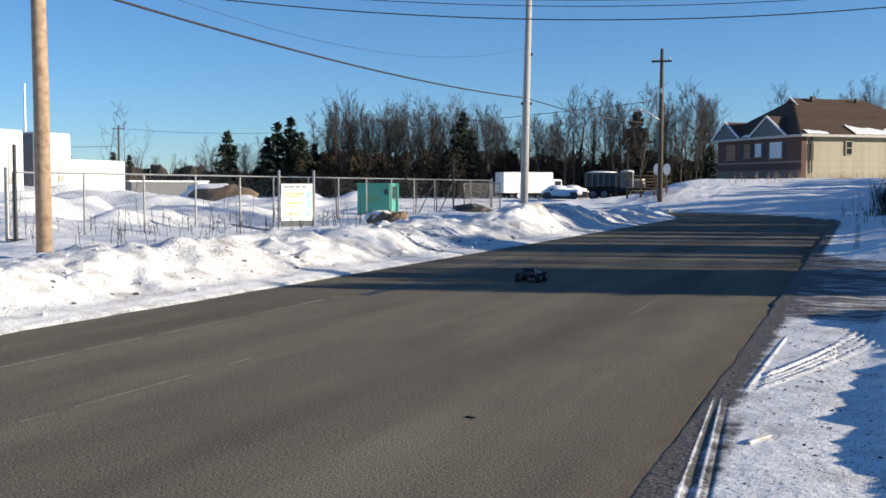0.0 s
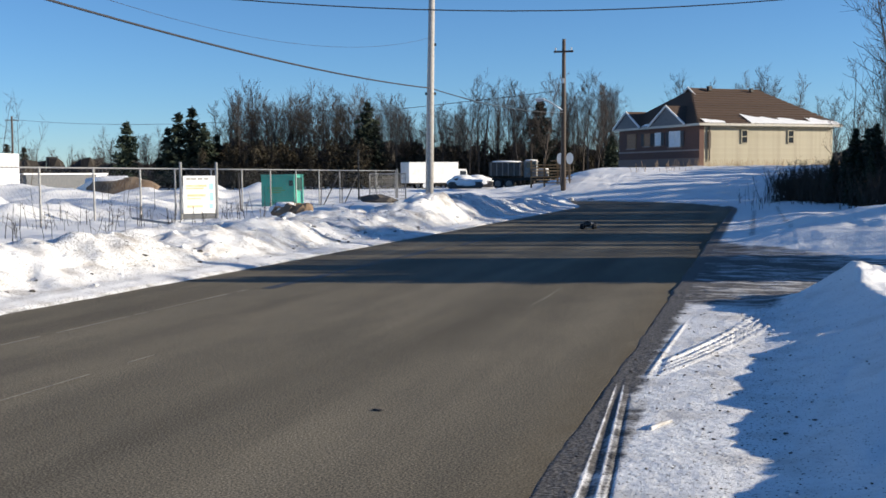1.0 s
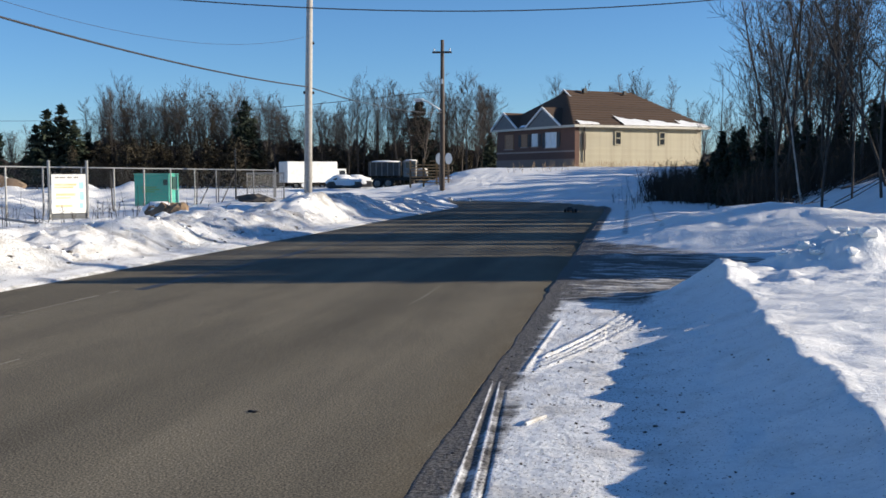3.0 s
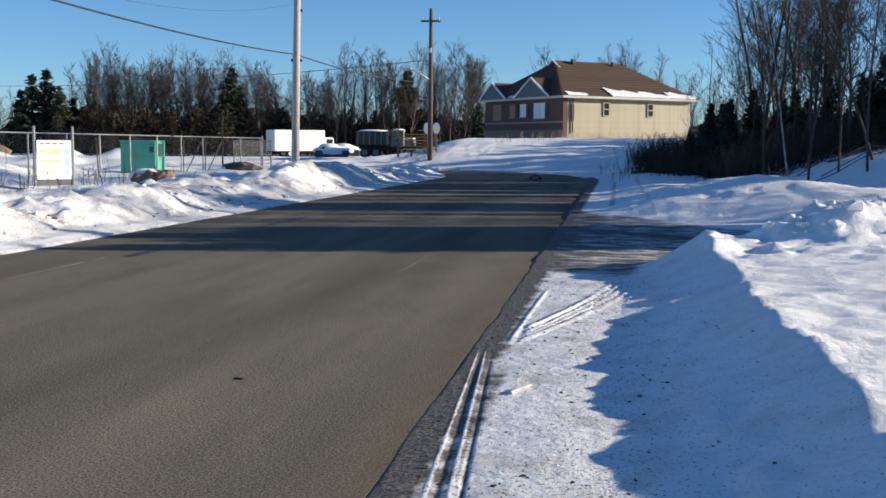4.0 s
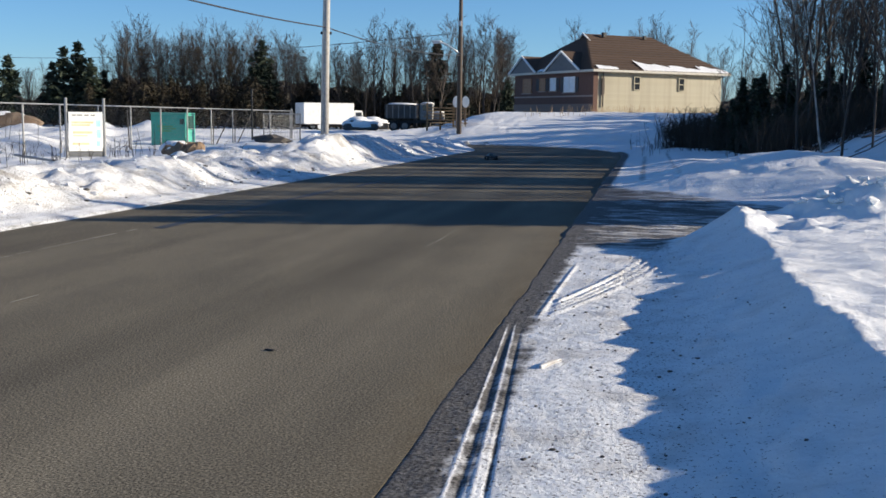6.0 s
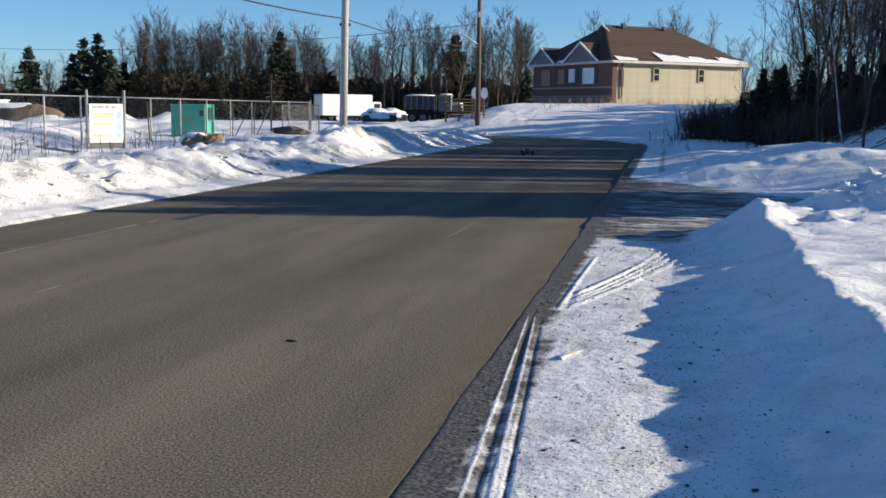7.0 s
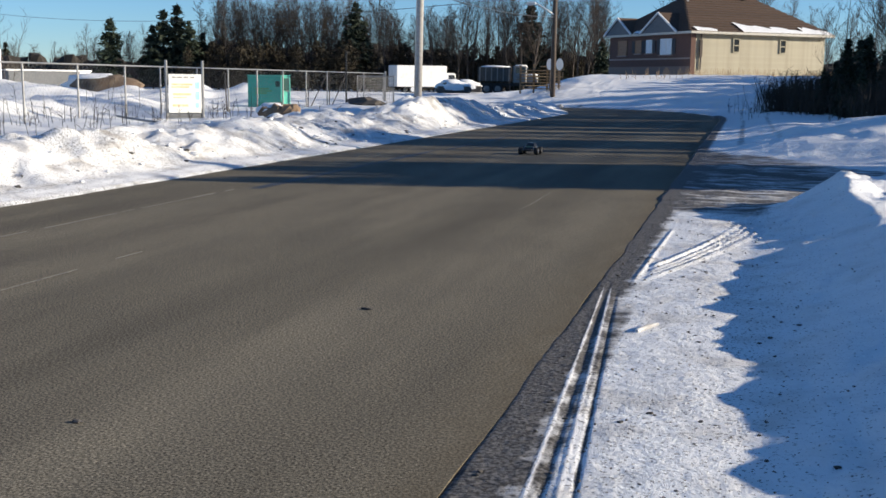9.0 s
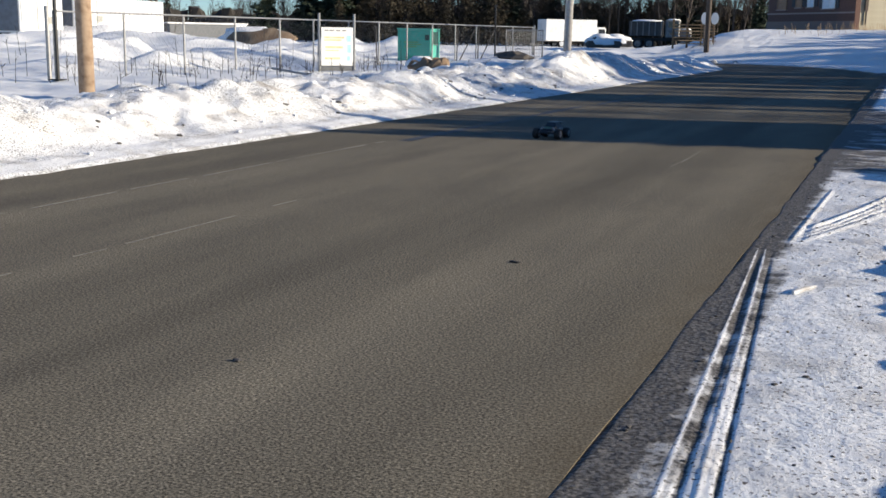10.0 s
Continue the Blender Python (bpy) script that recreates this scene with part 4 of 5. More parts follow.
# ---- fence, sign, bin ----
def build_fence():
    f = tagged(new("fence"), "chain-link fence of grey steel posts standing in snow", "fence")
    f.location = (-20.0, 0, 0)
    top = 1.92
    ys = [22.0, 24.7, 27.4, 30.1, 32.8, 35.1, 37.8, 40.4, 43.1, 45.8, 48.5, 51.2, 53.9, 56.6, 60.0]
    post = Shape().tube([(0, 0, -0.6), (0, 0, 1.72)], 0.032, 8).tube([(0, 0, 1.72), (0, 0, 1.77)], [0.04, 0.01], 8).mesh("post", GALV)
    for i, y in enumerate(ys):
        part("post", post, None, f, at=Matrix.Translation((0, y, top - 1.74)))
    for k in (0, 14):
        part("end_post", Shape().tube([(0, 0, -0.4), (0, 0, top + 0.12)], 0.055, 10), GALV, f, "thicker end post", at=Matrix.Translation((0.02, ys[k] - (0.25 if not k else -0.2), 0)))
    for a, b in zip(ys, ys[1:]):
        part("rail", Shape().tube([(0, a, top), (0, b, top)], 0.026, 6), GALV, f)
        s = Shape()
        n = int((b - a) / 0.2)
        for k in range(-9, n):
            for sgn in (1, -1):
                u0 = a + k * 0.2
                t0, t1 = max((a - u0) / 1.7, 0), min((b - u0) / 1.7, 1)
                if t1 - t0 < 0.02:
                    continue
                z0, z1 = 0.2 + 1.7 * t0, 0.2 + 1.7 * t1
                if sgn < 0:
                    z0, z1 = 2.1 - z0, 2.1 - z1
                s.tube([(0.03, u0 + 1.7 * t0, z0), (0.03, u0 + 1.7 * t1, z1)], 0.0018, 3, False)
        part("netting", s, MESH_WIRE, f, "thin chain-link netting")
    rnd = random.Random(8)
    # braces use a dark colour in place of the shadow they stand in
    for y, dy in ((36.6, -0.5), (37.6, 0.6), (40.9, -0.6), (49.6, -0.55), (50.8, 0.55), (52.4, -0.6), (53.6, 0.5)):
        part("brace", Shape().tube([(-0.6, y - dy, 0.0), (-0.1, y + dy, 1.75)], 0.03, 6), TRUCK_DARK, f, "leaning brace coloured dark as in shadow")
    # dark posts beside it
    for x, y, h in ((-19.4, 21.4, 2.45), (-19.0, 51.2, 2.75)):
        p = thing("dark_post", Matrix.Translation((x, y, land_at(x, y) - 0.1)), "thin black steel post beside the fence", "post")
        part("shaft", Shape().tube([(0, 0, -0.2), (0, 0, h)], 0.045, 8), BLACK_STEEL, p)
        part("foot", Shape().box((0, 0, 0.12), (0.3, 0.3, 0.03)), BLACK_STEEL, p)
    # a loose panel at the far end
    g = thing("barrier", Matrix.Translation((-19.6, 57.4, 0.25)) @ Matrix.Rotation(radians(25), 4, "Z"), "loose grey wire barrier with a tube frame", "barrier")
    part("frame", Shape().tube([(-1.0, 0, 0), (-1.0, 0, 1.5), (1.0, 0, 1.5), (1.0, 0, 0)], 0.04, 6), GALV, g)
    s = Shape()
    for k in range(-10, 11):
        s.tube([(k * 0.095, 0, 0.05), (k * 0.095, 0, 1.48)], 0.012, 3, False)
    for k in range(8):
        s.tube([(-1, 0, 0.1 + k * 0.19), (1, 0, 0.1 + k * 0.19)], 0.010, 3, False)
    part("netting", s, MESH_WIRE, g)
    # a pole fallen in the snow before the fence
    q = tagged(part("fallen_rail", Shape().tube([(-17.6, 28.4, 0.42), (-16.0, 27.2, 0.36), (-14.6, 26.2, 0.33)], 0.035, 6), GALV), "grey rail lying half buried in snow", "rail")


def build_sign():
    c = Vector((-17.6, 32.44, 0))
    s = thing("sign", Matrix.Translation((c.x, c.y, 0.12)) @ Matrix.Rotation(radians(42), 4, "Z"), "white notice board with pale orange and blue print on two posts", "sign")
    for x in (-0.59, 0.59):
        part("post", Shape().tube([(x, 0.05, -0.4), (x, 0.05, 1.98)], 0.045, 10), GALV, s)
    b = part("board", Shape().box((0, 0, 0.92), (1.06, 0.03, 1.24), 0, 0.0), SIGN_WHITE, s)

    def bars(name, material, rows, label):
        for x0, x1, z0, z1 in rows:
            part(name, Shape().box(((x0 + x1) / 2, -0.019, (z0 + z1) / 2), (x1 - x0, 0.004, z1 - z0)), material, b, label)

    bars("heading", SIGN_GREY, [(-0.42, -0.30, 1.41, 1.46), (-0.27, -0.10, 1.41, 1.46), (-0.04, 0.10, 1.41, 1.46), (0.16, 0.30, 1.41, 1.46)], "dark heading in plain bars")
    bars("print", SIGN_ORANGE, [(-0.44, 0.24, 1.18, 1.24), (-0.44, 0.14, 1.10, 1.15), (-0.40, 0.2, 0.86, 0.93), (-0.40, 0.05, 0.77, 0.81), (-0.42, 0.1, 0.5, 0.57)], "pale orange lines of print")
    bars("picture", SIGN_BLUE, [(0.32, 0.46, 1.08, 1.28), (0.34, 0.46, 0.72, 0.98), (0.33, 0.44, 0.46, 0.62)], "pale blue blocks")
    part("brace", Shape().box((0, 0.06, 0.22), (1.1, 0.03, 0.2)), GABLE, s, "grey board below")


def build_bin():
    x, y = -21.17, 46.9
    s = thing("donation_bin", Matrix.Translation((x, y, 0.12)) @ Matrix.Rotation(radians(6), 4, "Z"), "green metal donation bin half hidden by snow heaps", "donation bin")
    w, d, h = 1.6, 1.3, 1.54
    part("body", Shape().box((0, 0, h / 2), (w, d, h), 0, 0.03), GREEN, s)
    # lid and chute side take the green with sunlight painted in
    part("roof", Shape().box((0, 0, h + 0.03), (w + 0.06, d + 0.06, 0.06), 0, 0.02), GREEN_SUNLIT, s, "green lid, colour lightened as if sunlit")
    side = part("side_panel", Shape().box((w / 2 + 0.012, 0, h / 2), (0.02, d - 0.06, h - 0.06)), GREEN_SUNLIT, s, "green chute side, colour lightened as if sunlit")
    part("chute", Shape().box((w / 2 + 0.04, -0.05, 1.18), (0.06, 0.62, 0.55), 0, 0.01), GREEN_DARK, side, "dark green chute opening")
    part("chute_handle", Shape().tube([(w / 2 + 0.08, -0.3, 0.88), (w / 2 + 0.08, 0.2, 0.88)], 0.02, 6), GALV, side)
    t = Shape()
    for z, a, b in ((0.98, -0.5, 0.2), (0.88, -0.38, 0.34), (0.78, -0.45, 0.12)):
        t.box(((a + b) / 2, -d / 2 - 0.004, z), (b - a, 0.004, 0.06))
    part("print", t, PRINT_OLIVE, s, "faded olive print in plain bars")
    part("patch", Shape().box((0.62, -d / 2 - 0.004, 1.2), (0.2, 0.004, 0.25)), GREEN_DARK, s, "dark sticker")


def build_rocks():
    for x, y, r, seed in ((-13.9, 31.2, (0.5, 0.45, 0.40), 1), (-13.35, 31.1, (0.36, 0.32, 0.36), 2)):
        z = land_at(x, y) + 0.06
        o = tagged(part("boulder", Shape().blob((x, y, z + 0.08), r, seed, 0.22, 10, 7), ROCK), "brown boulder poking out of the snow heap", "rock", "boulders")
        if seed == 1:
            tagged(part("snow_cap", Shape().blob((x - 0.15, y + 0.1, z + 0.26), (0.5, 0.45, 0.24), 7, 0.12, 12, 7), SNOW, smooth=True), "cap of snow lying on the boulder", "snow", kind="")
    x, y = -15.9, 45.3
    tagged(part("tarp_heap", Shape().blob((x, y, land_at(x, y) + 0.05), (0.9, 0.5, 0.28), 9, 0.3, 10, 6), TRUCK_DARK), "black tarpaulin heap lying on snow", "tarpaulin")


# ---- vehicles and yard ----
def wheel_shape(r, w, n=16):
    s = Shape()
    prof = [(-w / 2, r * 0.62), (-w / 2, r * 0.9), (-w * 0.36, r), (w * 0.36, r), (w / 2, r * 0.9), (w / 2, r * 0.62)]
    vs = [(x, rr * math.cos(2 * math.pi * k / n), rr * math.sin(2 * math.pi * k / n)) for x, rr in prof for k in range(n)]
    fs = [(j * n + k, j * n + (k + 1) % n, (j + 1) * n + (k + 1) % n, (j + 1) * n + k) for j in range(len(prof) - 1) for k in range(n)]
    return s.add(vs, fs)


def rim_shape(r, w, n=12):
    s = Shape().tube([(-w / 2, 0, 0), (w / 2, 0, 0)], r * 0.64, n)
    return s.tube([(w / 2, 0, 0), (w / 2 + w * 0.12, 0, 0)], [r * 0.25, r * 0.15], 8).tube([(-w / 2, 0, 0), (-w / 2 - w * 0.12, 0, 0)], [r * 0.25, r * 0.15], 8)


def add_wheel(parent, x, y, z, r, w, tyre_mesh, rim_mesh):
    t = part("tyre", tyre_mesh, None, parent, at=Matrix.Translation((x, y, z)))
    part("rim", rim_mesh, None, t)
    return t


def build_trailers():
    tyre, rim = wheel_shape(0.5, 0.28).mesh("tyre", RUBBER, True), rim_shape(0.5, 0.26).mesh("rim", SILVER)
    for x, y, top, label in ((-35.8, 38.75, 4.15, "white box trailer parked behind the fence"), (-38.2, 44.85, 4.3, "white box trailer with a shaded side")):
        t = thing("box_trailer", Matrix.Translation((x, y, top - 4.05)), label, "trailer", "parked trailers")
        part("box", Shape().box((-6.2, 0, 2.6), (12.4, 2.6, 2.86), 0, 0.04), WHITE_PAINT, t)
        for k in (-0.64, 0.64):
            d = part("rear_door", Shape().box((0.02, k, 2.58), (0.04, 1.22, 2.66), 0, 0.0), WHITE_PAINT, t)
            part("lock_rod", Shape().tube([(0.06, k * 0.5, 1.3), (0.06, k * 0.5, 3.85)], 0.018, 6), GALV, d)
        part("door_mark", Shape().box((0.045, 0.5, 1.72), (0.006, 0.5, 0.32)), SIGN_GREY, t, "small dark marks on the door")
        part("top_mark", Shape().box((0.045, -0.4, 3.55), (0.006, 0.5, 0.12)), SIGN_GREY, t, "small dark mark on the door")
        # sheet over the white side, darkened to stand for shade
        part("side_panel", Shape().box((-6.2, -1.315, 2.6), (12.2, 0.02, 2.7)), TRAILER_SHADE, t, "white side panel coloured grey-blue as in shade")
        part("chassis", Shape().box((-6.2, 0, 1.05), (12.0, 1.1, 0.22)).box((-0.05, 0, 0.62), (0.08, 2.3, 0.1)).box((-0.05, 0.7, 0.85), (0.08, 0.08, 0.5)).box((-0.05, -0.7, 0.85), (0.08, 0.08, 0.5)), BLACK_STEEL, t)
        for xx in (-1.2, -2.5):
            for yy in (-1.05, 1.05):
                w = add_wheel(t, xx, yy, 0.5, 0.5, 0.28, tyre, rim)
                w.rotation_euler = (0, 0, math.pi / 2)
    c = thing("container", Matrix.Translation((-41.0, 51.3, 0.45)), "white shipping container standing in the snowy lot", "container")
    part("shell", Shape().box((-1.2, 0, 1.32), (2.4, 6.1, 2.6), 0, 0.03), WHITE_PAINT, c)
    for k in range(15):
        part("rib", Shape().box((0.015, -2.8 + k * 0.4, 1.32), (0.03, 0.16, 2.3)), WHITE_PAINT, c)
    part("mark", Shape().box((0.036, -0.6, 0.75), (0.006, 0.6, 0.22)), SIGN_GREY, c, "dark stencilled mark")
    m = thing("mast", Matrix.Translation((-42.96, 48.26, 0.3)), "thin pale steel mast rising behind the trailers", "mast")
    part("shaft", Shape().tube([(0, 0, -0.3), (0, 0, 6.9)], [0.09, 0.06], 8), SILVER, m)
    b = thing("shed", Matrix.Translation((-58.7, 82.2, 0.0)) @ Matrix.Rotation(radians(68), 4, "Z"), "long low grey shed with a white end", "shed")
    part("wall", Shape().box((0, 0, 0.9), (6.8, 3, 2.2)), GABLE, b)
    part("end_wall", Shape().box((3.9, 0, 1.0), (1.1, 3.02, 2.0)), WHITE_PAINT, b)
    part("roof", Shape().box((0.4, 0, 2.05), (8.2, 3.3, 0.12)), SNOW, b)
    e = thing("earth_heap", Matrix.Translation((-49.2, 77.7, 0.0)), "brown earth heap dusted with snow", "heap")
    part("earth", Shape().blob((0, 0, 0.5), (3.4, 2.2, 1.15), 5, 0.2, 14, 8), EARTH, e, smooth=True)
    part("snow_crust", Shape().blob((-0.9, 0.4, 0.85), (2.9, 1.9, 0.98), 6, 0.15, 14, 8), SNOW, e, smooth=True)


def build_box_truck():
    t = thing("box_truck", Matrix.Translation((-31.9, 110.65, 0.25)) @ Matrix.Rotation(radians(40), 4, "Z"), "white box truck parked in the snowy yard", "truck")
    tyre, rim = wheel_shape(0.4, 0.25).mesh("tyre", RUBBER, True), rim_shape(0.4, 0.24).mesh("rim", SILVER)
    part("box", Shape().box((-1.3, 0, 1.75), (5.6, 2.3, 2.15), 0, 0.05), WHITE_PAINT, t)
    cab = Shape().box((2.05, 0, 1.35), (1.1, 2.0, 1.5), 0, 0.12)
    cab.add([(2.6, -0.95, 0.6), (3.6, -0.85, 0.6), (3.6, 0.85, 0.6), (2.6, 0.95, 0.6), (2.6, -0.95, 1.35), (3.55, -0.8, 1.1), (3.55, 0.8, 1.1), (2.6, 0.95, 1.35)], [(0, 1, 5, 4), (1, 2, 6, 5), (2, 3, 7, 6), (4, 5, 6, 7), (3, 0, 4, 7), (3, 2, 1, 0)])
    c = part("cab", cab, WHITE_PAINT, t)
    part("windscreen", Shape().add([(2.63, -0.85, 1.38), (2.63, 0.85, 1.38), (2.45, 0.8, 2.05), (2.45, -0.8, 2.05), (2.58, -0.85, 1.38), (2.58, 0.85, 1.38)], [(0, 1, 2, 3), (0, 4, 5, 1)]), DARK_GLASS, c)
    part("side_window", Shape().box((2.1, -1.005, 1.65), (0.7, 0.02, 0.5)), DARK_GLASS, c)
    part("bumper", Shape().box((3.65, 0, 0.62), (0.12, 1.9, 0.2), 0, 0.03), BLACK_STEEL, t)
    part("chassis", Shape().box((-0.6, 0, 0.58), (5.6, 1.0, 0.16)), BLACK_STEEL, t)
    for x in (-2.3, 2.9):
        for y in (-0.95, 0.95):
            add_wheel(t, x, y, 0.4, 0.4, 0.25, tyre, rim).rotation_euler = (0, 0, math.pi / 2)


def build_dump_truck():
    t = thing("dump_truck", Matrix.Translation((-20.7, 98.0, land_at(-20.7, 98) - 0.05)) @ Matrix.Rotation(radians(8), 4, "Z"), "old grey dump truck with a dark body parked in snow", "truck")
    tyre, rim = wheel_shape(0.45, 0.3).mesh("tyre", RUBBER, True), rim_shape(0.45, 0.28).mesh("rim", TRUCK_GREY)
    b = part("dump_body", Shape().box((-1.3, 0, 1.75), (3.0, 2.2, 1.25), 0, 0.03), TRUCK_DARK, t)
    for k in range(6):
        part("rib", Shape().box((-2.6 + k * 0.52, -1.13, 1.75), (0.09, 0.08, 1.2)), TRUCK_GREY, b)
    part("snow_load", Shape().blob((-1.3, 0, 2.38), (1.4, 1.0, 0.16), 4, 0.1, 12, 6), SNOW, b, "snow lying on the load", smooth=True)
    c = part("cab", Shape().box((0.95, 0, 1.75), (1.25, 2.0, 1.5), 0, 0.1).box((2.0, 0, 1.35), (1.0, 1.7, 0.75), 0, 0.12), TRUCK_GREY, t)
    part("windscreen", Shape().box((1.585, 0, 2.1), (0.02, 1.6, 0.5)), DARK_GLASS, c)
    part("side_window", Shape().box((1.0, -1.005, 2.1), (0.8, 0.02, 0.5)), DARK_GLASS, c)
    part("roof_snow", Shape().blob((0.95, 0, 2.52), (0.6, 0.95, 0.09), 3, 0.1, 10, 5), SNOW, c, smooth=True)
    part("hood_snow", Shape().blob((2.0, 0, 1.74), (0.5, 0.8, 0.09), 3, 0.1, 10, 5), SNOW, c, smooth=True)
    part("chassis", Shape().box((-0.2, 0, 0.85), (4.8, 0.9, 0.25)).box((2.6, 0, 0.75), (0.12, 2.0, 0.3)), BLACK_STEEL, t)
    for x in (-2.0, -1.0, 1.9):
        for y in (-0.95, 0.95):
            add_wheel(t, x, y, 0.45, 0.45, 0.3, tyre, rim).rotation_euler = (0, 0, math.pi / 2)


def build_yard():
    """Stacked lumber, brush and round boards beside the lamp pole; snow-covered cars."""
    x, y = -13.5, 73.6
    z = land_at(x, y)
    s = thing("lumber_rack", Matrix.Translation((x, y, z - 0.05)) @ Matrix.Rotation(radians(18), 4, "Z"), "weathered wooden rack stacked with lumber", "rack")
    rnd = random.Random(3)
    for k in (-1.3, -0.4, 0.5, 1.3):
        part("upright", Shape().box((k, 0, 0.85), (0.12, 0.12, 1.9 + rnd.uniform(-0.2, 0.5))), LUMBER, s)
    for i in range(7):
        for j in range(2):
            part("plank", Shape().box((rnd.uniform(-0.2, 0.2), -0.3 + 0.45 * j, 0.25 + i * 0.2), (2.5 + rnd.uniform(-0.5, 0.3), 0.3, 0.07), rnd.uniform(-0.06, 0.06)), LUMBER, s)
    part("top_board", Shape().box((0.7, 0, 1.72), (1.3, 0.6, 0.06)), LUMBER, s)
    for px, py, h in ((-12.61, 72.45, 2.7), (-12.02, 72.67, 2.7)):
        g = land_at(px, py)
        d = thing("round_board", Matrix.Translation((px, py, g)) @ Matrix.Rotation(radians(14), 4, "Z"), "white oval board on a thin post by the yard", "board", "round boards")
        part("post", Shape().tube([(0, 0.05, -0.3), (0, 0.05, h - g + 0.2)], 0.035, 6), DARK_POLE, d)
        n = 18
        c = h - g
        ring = lambda yy: [(0.24 * math.cos(2 * math.pi * k / n), yy, c + 0.38 * math.sin(2 * math.pi * k / n)) for k in range(n)]
        part("disc", Shape().add(ring(-0.02) + ring(0.02), [tuple(range(n)), tuple(reversed(range(n, 2 * n)))] + [(k, n + k, n + (k + 1) % n, (k + 1) % n) for k in range(n)]), SIGN_WHITE, d)
    for px, py, sc in ((-26.4, 105, 0.8), (-24.9, 94.0, 0.8)):
        g = land_at(px, py)
        c = thing("snowed_car", Matrix.Translation((px, py, g - 0.1)) @ Matrix.Rotation(rnd.uniform(0, 0.6), 4, "Z"), "parked car buried under a coat of snow", "car", "snowed cars")
        part("body", Shape().box((0, 0, 0.5), (3.9 * sc, 1.6, 0.6), 0, 0.2).box((-0.2, 0, 0.95), (2.0 * sc, 1.4, 0.5), 0, 0.2), TRUCK_DARK, c)
        part("snow_coat", Shape().blob((0, 0, 0.72), (2.0 * sc, 0.95, 0.5), 5, 0.12, 14, 8).blob((-0.2, 0, 1.1), (1.15 * sc, 0.8, 0.32), 6, 0.1, 12, 7), SNOW, c, smooth=True)


# ---- house ----
def build_house():
    """A low brick and clapboard house; local x runs along the clapboard side, y along the brick front."""
    ang = math.atan2(0.625, 0.78)
    base = 2.2
    h = thing("house", Matrix.Translation((-4.2, 86.0, base)) @ Matrix.Rotation(ang, 4, "Z"), "brick and cream clapboard bungalow with a brown hipped roof", "house")
    L, W, E = 12.8, 11.4, 3.2
    # core walls (four slabs)
    w = part("wall", Shape().box((L / 2, 0.12, E / 2 - 0.4), (L, 0.2, E + 0.8)), SIDING, h, "cream clapboard wall")
    board = Shape().add([(0, -0.005, 0), (L, -0.005, 0), (L, -0.03, 0), (0, -0.03, 0), (0, 0.0, 0.15), (L, 0.0, 0.15)], [(0, 1, 2, 3), (3, 2, 5, 4), (0, 3, 4), (1, 5, 2)]).mesh("clapboard", SIDING)
    for i in range(-5, 20):
        part("clapboard", board, None, w, at=Matrix.Translation((0, 0.02, 0.2 + i * 0.15)))
    part("wall", Shape().box((L - 0.1, W / 2, E / 2 - 0.4), (0.2, W - 0.3, E + 0.8)), SIDING, h, "cream clapboard wall")
    part("wall", Shape().box((L / 2, W - 0.12, E / 2 - 0.4), (L, 0.2, E + 0.8)), SIDING, h, "cream clapboard wall")
    front = part("wall", Shape().box((0.0, W / 2, E / 2 - 0.4), (0.24, W, E + 0.8)), BRICK, h, "brown brick front wall")
    part("stone_band", Shape().box((-0.14, W / 2, 1.25), (0.06, W + 0.02, 0.12)), STONE_SILL, front, "pale stone band")
    part("plinth", Shape().box((-0.15, W / 2, 0.2), (0.08, W + 0.04, 0.9)), MORTAR, front, "darker brick plinth")
    part("corner_trim", Shape().box((0.06, -0.03, E / 2), (0.42, 0.08, E)), BRICK, h, "brick corner return")
    part("downspout", Shape().tube([(0.75, -0.1, E), (0.75, -0.1, 0.4)], 0.06, 8).box((0.75, -0.09, 2.0), (0.22, 0.12, 1.3)), DARK_POLE, h, "dark brown downspout")
    # brick front openings
    for k, (v0, v1, z0, z1, m, shut) in enumerate(((8.75, 10.0, 1.62, 2.75, BOARD, False), (6.65, 7.45, 1.75, 2.72, BOARD, True), (5.1, 5.87, 1.75, 2.72, PALE_BLIND, True), (2.42, 3.89, 1.6, 2.75, PALE_BLIND, True))):
        c, d = (v0 + v1) / 2, (z0 + z1) / 2
        win = part("window", Shape().box((-0.13, c, d), (0.05, v1 - v0, z1 - z0)), m, h, "boarded window" if m is BOARD else "window with a pale blind")
        fr = Shape()
        for yy in (v0, v1):
            fr.box((-0.16, yy, d), (0.06, 0.08, z1 - z0 + 0.08))
        for zz in (z0, z1):
            fr.box((-0.16, c, zz), (0.06, v1 - v0, 0.08))
        if m is PALE_BLIND:
            fr.box((-0.16, c, d), (0.05, 0.05, z1 - z0))
        part("frame", fr, TRIM if m is PALE_BLIND else BOARD, win)
        part("sill", Shape().box((-0.19, c, z0 - 0.08), (0.14, v1 - v0 + 0.2, 0.08)), STONE_SILL, win)
        if shut:
            for yy in (v0 - 0.3, v1 + 0.3):
                part("shutter", Shape().box((-0.15, yy, d), (0.05, 0.4, z1 - z0)), SHUTTER, win, "dark shutter")
    for u in (4.06, 8.55):
        win = part("window", Shape().box((u, -0.02, 2.28), (0.5, 0.06, 0.95)), DARK_GLASS, h, "small dark window")
        fr = Shape()
        for xx in (-0.28, 0.28):
            fr.box((u + xx, -0.045, 2.28), (0.07, 0.08, 1.08))
        for zz in (1.78, 2.28, 2.78):
            fr.box((u, -0.045, zz), (0.5, 0.08, 0.07))
        part("frame", fr, SIDING, win)
    # roof
    o, z0, z1 = 0.5, E + 0.05, 6.35
